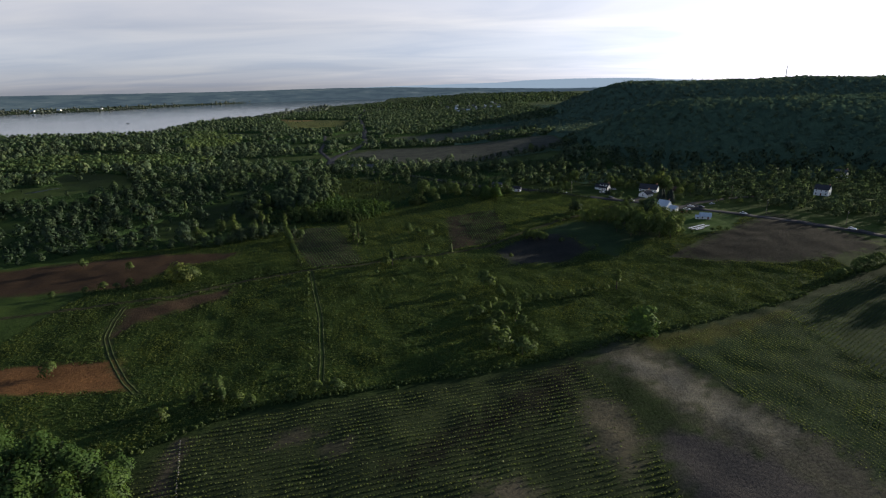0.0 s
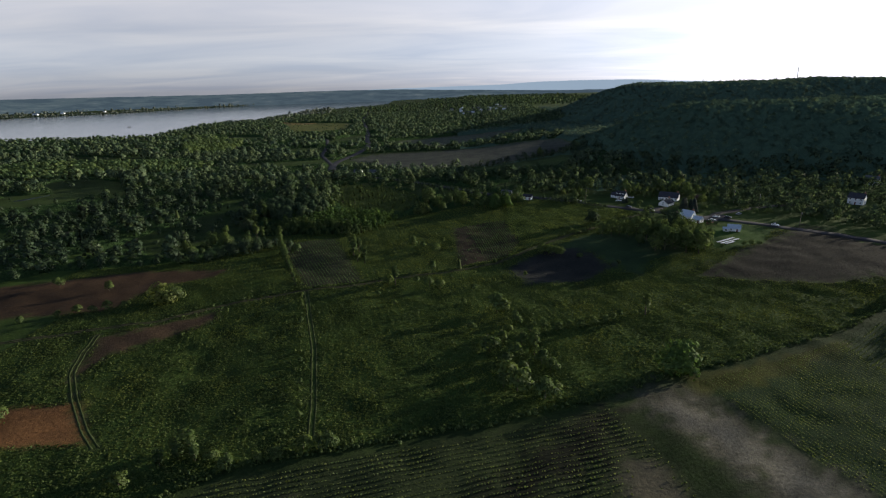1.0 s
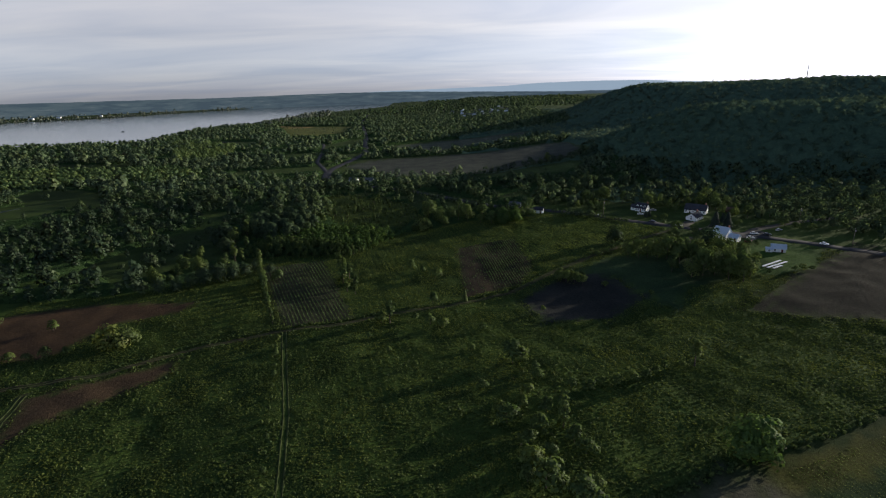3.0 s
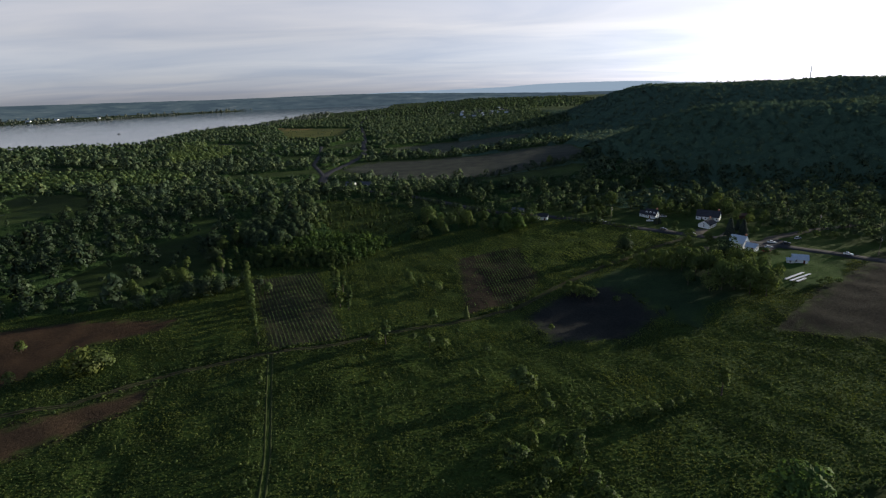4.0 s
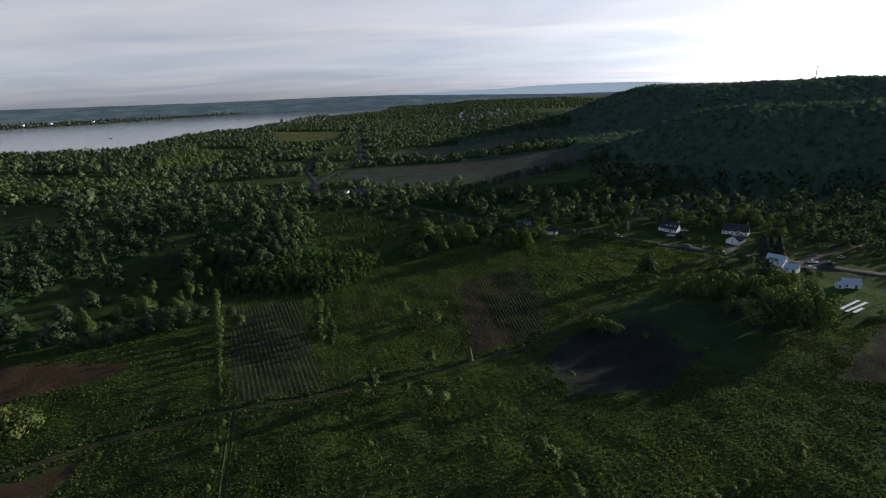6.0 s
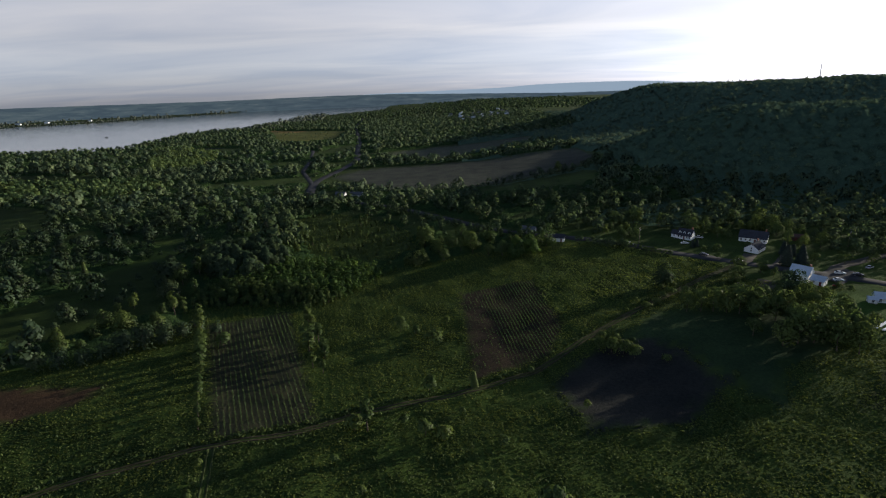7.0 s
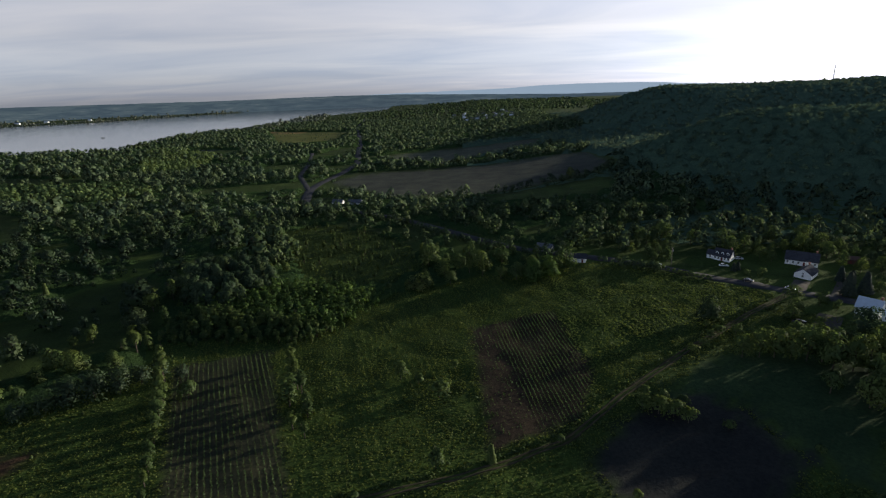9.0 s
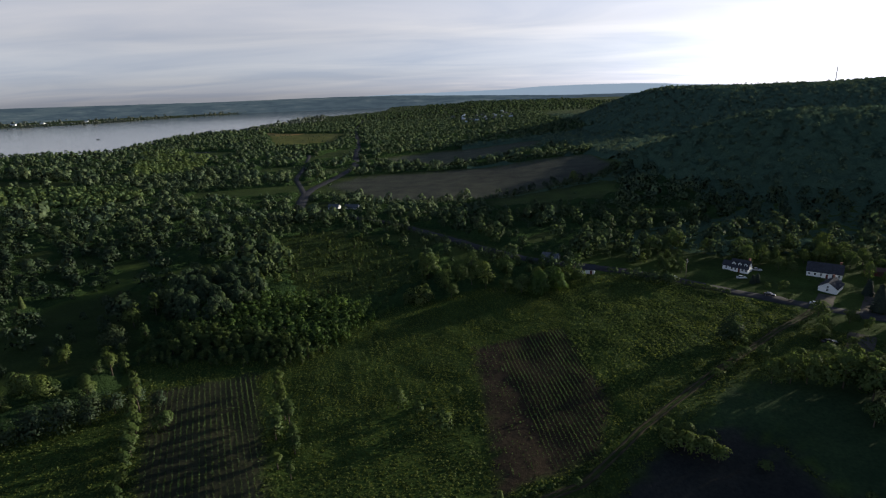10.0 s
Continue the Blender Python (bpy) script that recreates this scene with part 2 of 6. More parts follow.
LAKE_Z = -5.6
LAKE = [(-4720, 300), (-3600, 1000), (-1700, 1290), (-1110, 1400), (-890, 1370), (-745, 1400), (-770, 1600), (-810, 1830), (-690, 2000), (-680, 2450), (-685, 2900), (-530, 3230),
        (-375, 3600), (-420, 4440), (-820, 4450), (-1410, 4210), (-1745, 3590), (-1880, 3200), (-2245, 2840), (-3000, 2300), (-4720, 1250)]


def land(x, y):
    """Height of the ground, in metres."""
    wx, wy = np.asarray(x, float), np.asarray(y, float)
    x, y = wx / U, wy / U
    q = np.maximum(0, (y - 200) + 0.35 * (np.minimum(x, 260) - 20))
    rise = 4.3 * (1 - np.exp(-0.0181 * q)) * sstep((x + 45) / 90)
    fall = -3.0 * sstep((y - 330) / 170) * sstep((110 - x) / 160) - 2.0 * sstep((-60 - x) / 120) * sstep((y - 150) / 120) * (1 - sstep((y - 330) / 170))
    fall = fall - 1.15 * sstep((-39 - x - 0.2 * (y - 140)) / 26) * sstep((y - 96) / 16) * (1 - sstep((y - 168) / 25))
    keep = 1 - sstep((y - 330) / 150) * sstep((120 - x) / 100)
    s1 = 36 * sstep((x - 98) / 120) * sstep((y - 345 + 60 * sstep((x - 215) / 110)) / (145 + 60 * sstep((x - 215) / 110))) * (1 - 0.85 * sstep((y - 498) / 115))
    s2 = 49 * sstep((x - 135) / 160) * sstep((y - 640) / 190) * (1 - sstep((y - 900) / 260))
    s3 = 43 * sstep((x - 430) / 260) * sstep((y - 820) / 340)
    hill = np.maximum(np.maximum(s1, s2), s3)
    hill = hill * (1 + 0.05 * waves(x, y, 160, 5) * sstep(hill / 20)) * (1 - 0.9 * sstep((y - 1500) / 900))
    z = rise * keep + fall + hill + 0.20 * waves(x, y, 38, 1) + 0.20 * waves(x, y, 14, 6) + 0.05 * waves(x, y, 7, 2)
    z = z + 0.8 * waves(x, y, 330, 3) * sstep((y - 320) / 300) * (1 - sstep((y - 1800) / 900))
    inl = inside(wx, wy, LAKE)
    z = z * U + sstep((y - 1900) / 1100) * (6 + 4 * waves(x, y, 900, 8)) * (inl < 0)
    shore = sstep(-inl / 140 + 0.05)
    z = z * shore + (LAKE_Z + 0.8) * (1 - shore)
    z = np.maximum(z, LAKE_Z + 0.7)
    return np.where(inl > 0, LAKE_Z + 0.8 - 5.0 * sstep(inl / 60 + 0.15), z)


def floor_z(x, y):
    return float(land(np.array([x]), np.array([y]))[0])


# fields, tracks and boundaries on the plan
HEDGE = plan([(-62, 80), (-51, 87.6), (-41.2, 96.6), (-24.5, 100.2), (-11.6, 104.2), (7.1, 108.2), (27.7, 115.3), (43.7, 123.4), (69.5, 133), (100.4, 146.3), (124.1, 161.5), (146, 171), (190, 196)])
TRACK = plan([(-150, 141), (-120, 151), (-104, 157), (-86.3, 162), (-72.2, 173), (-51.7, 181), (-32.8, 185), (-21, 191), (2, 198.5), (16.8, 205.5), (30, 218), (52, 236), (76, 254), (93, 266)])
TRACK_S = plan([(-48, 181), (-42.4, 162), (-36, 141), (-30, 115), (-28, 104)])
TRACK_W = plan([(-99, 153), (-96.5, 143), (-92, 132), (-84, 121), (-74, 109), (-68, 103)])
ROAD = [(-152, 722), (-110, 685), (-53, 635), (-14, 581), (13, 538), (38, 508), (88, 478), (105.6, 464.5), (125, 447.5), (146, 430), (158, 420.5), (170, 411.5), (183, 404), (193, 396.5), (212, 379), (249, 348), (271, 320), (304, 262), (380, 160), (520, -60)]
ROAD_FAR = plan([(-95, 452), (-104, 500), (-104, 525), (-97, 575), (-92, 640), (-126, 880), (-180, 1190), (-220, 1600)])
LANE_FAR = [(-163, 790), (-184, 850), (-209, 920), (-228, 1053), (-254, 1176), (-266, 1225)]
NEAR_CROP = plan([(-62, 40), (-52, 84), (-41, 93), (-24, 97.5), (7, 105.5), (30, 113), (34.6, 100), (37, 92), (37, 40)])
RIGHT_CROP = plan([(52, 122), (70, 129), (101, 142.5), (125, 157.5), (147, 167), (200, 190), (210, 30), (66, 40), (66, 82), (60, 95)])
TAN = plan([(35, 115), (44, 121), (50, 118), (56, 101), (64, 88), (70, 74), (70, 62), (58, 66), (50, 80), (45, 92), (40, 104)])
TAN_CORE = plan([(40, 112), (45, 115), (50, 108), (54, 98), (61, 86), (59, 82), (51, 90), (46, 100)])
BARE = plan([(38, 88), (47, 84), (55, 76), (62, 66), (62, 45), (38, 45)])
FIELD_A = plan([(-49, 184), (-30, 189), (-51, 245), (-72.5, 238)])
FIELD_B = plan([(2, 203), (20, 211), (26.5, 226), (24, 260), (0.5, 253)])
FIELD_C = plan([(18.7, 199), (23.4, 183), (42, 184), (55, 197), (52, 212), (45, 218), (30, 212)])
RED_SOIL = plan([(-112, 117), (-80.3, 119.5), (-71, 104.5), (-112, 103)])
SOIL_2 = plan([(-175, 150), (-146, 165), (-107, 171), (-100, 189), (-84, 197), (-82, 205), (-118, 206), (-140, 198), (-175, 185)])
SOIL_3 = plan([(-98, 152), (-86, 159), (-72, 169), (-70, 161), (-80, 150), (-89, 141), (-90, 129), (-92, 129), (-94, 142)])
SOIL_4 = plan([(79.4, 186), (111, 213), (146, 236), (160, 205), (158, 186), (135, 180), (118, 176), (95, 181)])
FAR_1 = plan([(-96, 530), (-43, 470), (15, 460), (92, 500), (118, 530), (118, 605), (48, 602), (-78, 570)])
FAR_2 = plan([(-88, 684), (-5, 626), (86, 706), (103, 775), (48, 765)])
TAN_FAR = [(-560, 1868), (-430, 1816), (-415, 1765), (-535, 1790)]
FAR_3 = plan([(-330, 1180), (-150, 1120), (-120, 1330), (-300, 1500), (-400, 1420)])
LAWN = plan([(92, 224), (104, 239), (118, 244), (130, 231), (118, 216), (101, 209), (95, 215)])

PATCH_1 = [(46, 157), (57, 150), (54, 128), (47, 117), (42, 128), (42, 145)]
PATCH_2 = [(8, 116), (18, 117), (23, 110), (4, 110)]
PATCH_3 = [(-39, 134), (-29, 135), (-30, 130), (-38, 129)]
PATCH_4 = [(-55, 138), (-48, 142), (-39, 139), (-49, 133)]
# dark shadow band across the crop, put into the soil colour
SHADOW_BAND = [(43, 180), (52, 178), (40, 156), (14, 136), (-10, 121), (-17, 123), (-6, 134), (20, 158)]
LANE = [(55, 173), (66, 165), (70, 138), (60, 136), (55, 150)]
HEADLAND = [(79, 197), (108, 206), (155, 224), (149, 216), (104, 193), (80, 187)]

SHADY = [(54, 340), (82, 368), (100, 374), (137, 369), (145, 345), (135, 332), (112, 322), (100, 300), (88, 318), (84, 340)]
GLADE = plan([(-144, 273), (-138, 283), (-134, 299), (-112, 310), (-84, 256), (-91, 248), (-101, 243), (-112, 228), (-150, 240)])
PALE = plan([(-420, 565), (-325, 548), (-257, 550), (-215, 515), (-235, 478), (-320, 448), (-430, 480)])
ORCHARD = plan([(-84, 370), (-73, 388), (-31, 354), (-12, 304), (-36, 288), (-54, 290), (-62, 310)])
VERGE = plan([(14, 446), (60, 462), (97, 474), (96, 440), (70, 425), (30, 425)])
MARSH = plan([(-300, 352), (-278, 325), (-241, 341), (-234, 369), (-262, 385), (-300, 380)])
POND_MARSH = [(-565, 1375), (-440, 1325), (-415, 1210), (-520, 1245)]
SHADE = [[(-621, 900), (-472, 867), (-525, 950), (-681, 990)], [(-430, 600), (-351, 600), (-395, 684), (-485, 731), (-505, 691)], [(-168, 492), (-124, 491), (-136, 532), (-181, 542)]]
WILLOWS = [(-450, 955), (-397, 957), (-380, 1010), (-480, 1341), (-641, 1343)]
STRIPS = [GLADE, PALE, ORCHARD, VERGE, MARSH, POND_MARSH, plan([(-190, 500), (-90, 505), (-80, 520), (-120, 545), (-190, 522)]), plan([(-160, 690), (-118, 700), (-105, 830), (-140, 800)]),
          plan([(-330, 640), (-270, 630), (-235, 690), (-300, 720)]), [(-248, 792), (-199, 795), (-212, 845), (-267, 847)], [(-285, 980), (-214, 989), (-228, 1049), (-296, 1047)], [(-179, 952), (-147, 970), (-155, 1022), (-191, 1009)], plan([(-350, 1170), (-180, 1100), (-165, 890), (-245, 880), (-300, 1040)])]


def earth(x, y):
    """The bare colour of the ground: grass, tilled soil, tracks."""
    x, y = np.asarray(x, float), np.asarray(y, float)
    ux, uy = x / U, y / U
    grass = np.array([0.034, 0.054, 0.014])
    c = np.ones(np.shape(x) + (3,)) * grass
    jit = 1.3 * waves(x, y, 9, 21) + 0.7 * waves(x, y, 3.5, 22)

    def lay(mask, colour):
        nonlocal c
        mask = np.clip(mask, 0, 1)[..., None]
        c = c * (1 - mask) + np.array(colour) * mask

    dry = waves(x, y, 45, 30)
    lay(0.55 * sstep((dry - 0.2) / 0.8), (0.044, 0.064, 0.017))
    lay(0.35 * sstep((-dry - 0.3) / 0.8), (0.022, 0.044, 0.012))
    lay(0.9 * sstep((np.interp(x, [a for a, b in HEDGE], [b for a, b in HEDGE]) - y) / 3 + 0.5), (0.020, 0.030, 0.012))     # worked land below the ditch
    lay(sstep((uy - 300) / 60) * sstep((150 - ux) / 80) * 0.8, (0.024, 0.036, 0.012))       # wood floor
    # SHADY, SOIL_4: part of the tree shade is put into the ground colour
    for poly, colour, edge in ((NEAR_CROP, (0.026, 0.034, 0.016), 2.5), (RIGHT_CROP, (0.019, 0.033, 0.014), 8), (TAN, (0.056, 0.052, 0.043), 14), (TAN_CORE, (0.110, 0.102, 0.088), 9), (BARE, (0.044, 0.040, 0.043), 6),
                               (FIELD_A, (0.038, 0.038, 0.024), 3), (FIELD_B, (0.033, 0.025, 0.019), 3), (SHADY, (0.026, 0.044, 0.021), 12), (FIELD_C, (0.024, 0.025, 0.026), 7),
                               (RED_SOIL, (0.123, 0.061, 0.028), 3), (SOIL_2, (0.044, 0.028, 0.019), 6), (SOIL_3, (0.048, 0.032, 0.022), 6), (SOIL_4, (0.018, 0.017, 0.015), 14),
                               (FAR_1, (0.042, 0.046, 0.041), 13), (FAR_2, (0.050, 0.056, 0.045), 13), (FAR_3, (0.082, 0.082, 0.025), 30), (LAWN, (0.034, 0.066, 0.015), 3)):
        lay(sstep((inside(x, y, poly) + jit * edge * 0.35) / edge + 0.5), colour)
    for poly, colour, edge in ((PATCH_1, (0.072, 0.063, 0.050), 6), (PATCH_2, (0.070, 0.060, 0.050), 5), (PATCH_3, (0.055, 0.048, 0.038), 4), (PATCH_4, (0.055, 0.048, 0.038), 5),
                               (SHADOW_BAND, (0.013, 0.013, 0.010), 9), (LANE, (0.011, 0.019, 0.007), 4), (HEADLAND, (0.050, 0.050, 0.014), 4)):
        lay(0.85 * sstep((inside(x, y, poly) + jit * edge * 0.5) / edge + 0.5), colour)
    lay(sstep((2.6 - along(x, y, plan([(-45, 60), (-50, 85)])) + 0.4 * jit) / 1.2), (0.07, 0.058, 0.046))
    # tree shade over the glade, put into the grass colour
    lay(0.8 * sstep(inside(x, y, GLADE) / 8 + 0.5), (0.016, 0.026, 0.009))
    for poly in STRIPS[2:]:
        lay(0.9 * sstep((inside(x, y, poly) + 3 * jit) / 14 + 0.3), (0.036, 0.054, 0.016) if poly is not STRIPS[-1] else (0.085, 0.090, 0.028))
    lay(sstep((inside(x, y, TAN_FAR) + 3 * jit) / 14 + 0.5), (0.190, 0.125, 0.055))
    for line, half, colour, rut in ((TRACK, 1.1, (0.018, 0.026, 0.010), (0.040, 0.036, 0.022)), (TRACK_S, 1.5, (0.024, 0.042, 0.011), (0.034, 0.044, 0.016)), (TRACK_W, 2.2, (0.028, 0.036, 0.012), (0.050, 0.044, 0.026))):
        d = along(x, y, line)
        lay(0.75 * sstep((half - d + 0.3 * jit) / 0.8), colour)
        lay(0.8 * sstep((0.55 - np.abs(d - 1.0)) / 0.5), rut)
    return c * 1.15


def np_mesh(name, verts, faces, mats=(), tone=None, smooth=False, bough=None):
    """A mesh from arrays; all faces have the same number of corners."""
    verts, faces = np.asarray(verts, np.float32), np.asarray(faces, np.int32)
    me = bpy.data.meshes.new(name)
    k = faces.shape[1]
    me.vertices.add(len(verts)); me.vertices.foreach_set("co", verts.ravel())
    me.loops.add(faces.size); me.loops.foreach_set("vertex_index", faces.ravel())
    me.polygons.add(len(faces)); me.polygons.foreach_set("loop_start", np.arange(len(faces), dtype=np.int32) * k)
    me.update(calc_edges=True)
    if smooth:
        me.polygons.foreach_set("use_smooth", np.ones(len(faces), bool))
    for m in mats:
        me.materials.append(m)
    if tone is not None:
        me.attributes.new("tone", "FLOAT", "POINT").data.foreach_set("value", np.asarray(tone, np.float32))
    if bough is not None:
        me.attributes.new("bough", "FLOAT_VECTOR", "POINT").data.foreach_set("vector", np.asarray(bough, np.float32).ravel())
    return me


def graded(lo, hi, step, out, grow=1.09):
    """Evenly spaced lines from lo to hi, then ever wider ones to +-out."""
    mid = list(np.arange(lo, hi + step / 2, step))
    a, s = [], step
    v = mid[-1]
    while v < out:
        s = min(s * grow, 260); v += s; a.append(min(v, out))
    b, s, v = [], step, mid[0]
    while v > -out:
        s = min(s * grow, 260); v -= s; b.append(max(v, -out))
    return np.array(b[::-1] + mid + a)


gx, gy = graded(-240, 280, 2.8, 4950, 1.06), graded(100, 490, 2.8, 4950, 1.045)
X, Y = np.meshgrid(gx, gy)
Z = land(X, Y)
nx, ny = len(gx), len(gy)
idx = np.arange(nx * ny).reshape(ny, nx)
quads = np.stack([idx[:-1, :-1], idx[:-1, 1:], idx[1:, 1:], idx[1:, :-1]], -1).reshape(-1, 4)
me = np_mesh("ground", np.stack([X, Y, Z], -1).reshape(-1, 3), quads, [GROUND], smooth=True)
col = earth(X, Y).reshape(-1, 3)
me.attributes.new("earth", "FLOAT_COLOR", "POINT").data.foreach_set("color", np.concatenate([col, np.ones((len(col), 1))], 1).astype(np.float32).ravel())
tagged(new("ground", me), "rolling green meadows, tilled fields and wooded slopes", "ground", kind="structure")

lake = np_mesh("water", [(-4940, 160, LAKE_Z), (-300, 160, LAKE_Z), (-300, 4800, LAKE_Z), (-4940, 4800, LAKE_Z)], [(0, 1, 2, 3)], [WATER])
tagged(new("water", lake), "wide calm grey lake reflecting the pale evening sky", "lake", kind="structure")

# ---- trees ----


def crown_cloud(r, n, size, lobes, spread, height, base, flat=0.8):
    """Leaf clumps on a crown of lobes: kites, facing mostly outwards. Returns points and the way each faces (n, 4, 6)."""
    cs, rs = [], []
    for i in range(lobes):
        a, k = r.uniform(0, math.tau), math.sqrt(r.uniform(0, 1))
        zz = r.uniform(0.02, 0.9)
        wid = spread * (1 - 0.75 * abs(zz - 0.36) ** 1.3 * 1.4)
        cs.append((math.cos(a) * k * wid * 0.62, math.sin(a) * k * wid * 0.62, base + zz * (height - base) * 0.92))
        rs.append(spread * r.uniform(0.40, 0.62) * (1 - 0.30 * zz))
    cs.append((0, 0, base + (height - base) * 0.45)); rs.append(spread * 0.72)
    cs, rs = np.array(cs), np.array(rs)
    pick = r.choice(len(rs), n, p=rs ** 2 / (rs ** 2).sum())
    d = r.normal(size=(n, 3)); d /= np.linalg.norm(d, axis=1)[:, None]
    d[:, 2] = np.where(d[:, 2] < -0.35, -d[:, 2], d[:, 2])
    rad = rs[pick] * r.uniform(0.80, 1.05, n)
    pos = cs[pick] + d * rad[:, None] * np.array([1, 1, flat])
    nor = d + r.normal(size=(n, 3)) * 0.33; nor /= np.linalg.norm(nor, axis=1)[:, None]
    a = np.cross(nor, r.normal(size=(n, 3))); a /= np.linalg.norm(a, axis=1)[:, None]
    b = np.cross(nor, a)
    s = size * r.uniform(0.6, 1.35, n)[:, None]
    t = r.uniform(0.55, 0.95, n)[:, None]
    q = np.stack([pos - a * s, pos - b * s * t + nor * s * 0.15, pos + a * s, pos + b * s * t + nor * s * 0.15], 1)
    c = pos - np.array([0, 0, base + 0.35 * (height - base)])
    c /= np.linalg.norm(c, axis=1)[:, None] + 1e-6
    way = 0.45 * d + 0.70 * c + 0.22 * nor + np.array([0, 0, 0.1])
    way /= np.linalg.norm(way, axis=1)[:, None]
    return np.concatenate([q, np.repeat(way[:, None, :], 4, 1)], 2)


def stack_trees(r, protos, places, scales, tones):
    """Many trees as one cloud of kites: proto clouds turned, scaled and set on their places."""
    vs, ts = [], []
    for (x, y, z), s, t in zip(places, scales, tones):
        q = protos[r.randint(len(protos))]
        a = r.uniform(0, math.tau)
        ca, sa_ = math.cos(a) * s, math.sin(a) * s
        o = np.empty_like(q)
        o[..., 0] = q[..., 0] * ca - q[..., 1] * sa_ + x
        o[..., 1] = q[..., 0] * sa_ + q[..., 1] * ca + y
        o[..., 2] = q[..., 2] * s * r.uniform(0.85, 1.2) + z
        o[..., 3] = (q[..., 3] * ca - q[..., 4] * sa_) / s
        o[..., 4] = (q[..., 3] * sa_ + q[..., 4] * ca) / s
        o[..., 5] = q[..., 5]
        vs.append(o.reshape(-1, 6)); ts.append(np.full(len(q) * 4, t))
    v = np.concatenate(vs)
    return v, np.arange(len(v)).reshape(-1, 4), np.concatenate(ts)


def leaf_mesh(name, v, mat, tone):
    """Kites with their facing, as one mesh."""
    return np_mesh(name, v[:, :3], np.arange(len(v)).reshape(-1, 4), [mat], tone, bough=v[:, 3:])


def seeds(r, x0, x1, y0, y1, gap):
    """Jittered places over a stretch of land, one in each gap x gap metres."""
    xs, ys = np.meshgrid(np.arange(x0, x1, gap), np.arange(y0, y1, gap))
    xs = xs.ravel() + r.uniform(-0.5, 0.5, xs.size) * gap * 0.95
    ys = ys.ravel() + r.uniform(-0.5, 0.5, ys.size) * gap * 0.95
    return xs, ys


def woodland(name, label, r, xs, ys, protos, size, mat, sink=0.0):
    z = land(xs, ys) - sink
    v, f, t = stack_trees(r, protos, np.stack([xs, ys, z], 1), size, np.clip(0.5 + 0.30 * waves(xs, ys, 140, 47) + 0.22 * r.normal(size=len(xs)), 0, 1))
    return tagged(new(name, leaf_mesh(name, v, mat, t)), label, "woodland", kind="stuff")


rw = np.random.RandomState(11)
MID = [crown_cloud(rw, 124, 0.58, 8, 4.3, 8.4, 0.3) for i in range(7)] + [crown_cloud(rw, 96, 0.54, 6, 2.7, 9.4, 0.3) for i in range(3)]
SAPLING = [crown_cloud(rw, 92, 0.42, 8, 2.0, 8.4, 0.2) for i in range(8)]
SLOPE = [crown_cloud(rw, 66, 0.92, 6, 5.4, 9.5, 0.5) for i in range(8)]
FAR = [crown_cloud(rw, 24, 1.7, 4, 5.4, 9.5, 0.5) for i in range(8)]
DOT = [crown_cloud(rw, 12, 3.6, 2, 6.6, 10.0, 0.5) for i in range(6)]
LOW = [crown_cloud(rw, 26, 0.50, 4, 1.5, 2.4, 0.1) for i in range(8)]


def tops(clouds, above):
    """Only the upper boughs of crowns, for trees that stand in a closed canopy."""
    out = []
    for q in clouds:
        n = np.cross(q[:, 2, :3] - q[:, 0, :3], q[:, 3, :3] - q[:, 1, :3])
        flat = np.abs(n[:, 2]) / (np.linalg.norm(n, axis=1) + 1e-9)
        out.append(q[(q[:, :, 2].mean(1) > above) & (flat > 0.42)].copy())
    for q in out:
        q[..., 3:] = 0.6 * q[..., 3:] + np.array([0, 0, 0.55])
        q[..., 3:] /= np.linalg.norm(q[..., 3:], axis=-1)[..., None]
    return out


CANOPY = tops([crown_cloud(rw, 112, 0.98, 6, 5.6, 9.5, 0.5) for i in range(8)], 5.2)
FAR_CANOPY = tops([crown_cloud(rw, 60, 1.5, 5, 5.8, 9.5, 0.5) for i in range(8)], 4.8)

WOOD = plan([(-175, 176), (-150, 206), (-104, 215), (-90, 226), (-78, 240), (-82, 250), (-59, 250), (-41, 250), (-34, 264), (-22, 281), (-8, 284), (7, 291), (38, 292), (46, 318), (75, 350), (126, 370),
             (130, 470), (60, 455), (-40, 455), (-112, 520), (-92, 580), (40, 606), (125, 612), (118, 705), (60, 655), (-10, 620), (-100, 690), (40, 790), (180, 830), (260, 3000),
             (-3000, 3000), (-3000, 100), (-400, 130), (-230, 165)])


COPSE = plan([(-84, 250), (-40, 249), (-22, 280), (-50, 296), (-90, 300)])


def wood_density(x, y):
    """How likely a tree stands there, from 0 to 1: the woods between the meadows and the lake."""
    d = 0.70 + 0.45 * waves(x, y, 190, 41) + 0.55 * waves(x, y, 60, 42)
    edge = inside(x, y, WOOD)
    d = np.where(edge > 0, np.maximum(d, np.where((x > 130) & (y > 950), 0.8, 0.12)), 0)
    d = np.where((edge > 0) & (edge < 14), np.maximum(d, 0.9), d)
    d = np.where(inside(x, y, COPSE) > 0, np.maximum(d, 0.96), d)
    for poly in STRIPS + SHADE:
        d = np.where(inside(x, y, poly) > 0, 0.22 if poly is GLADE else 0.03, d)
    for line, half in ((ROAD, 9), (ROAD_FAR, 9), (LANE_FAR, 7)):
        d = np.where(along(x, y, line) < half, 0, d)
    d = np.where(inside(x, y, LAKE) > -6, 0, d)
    return d


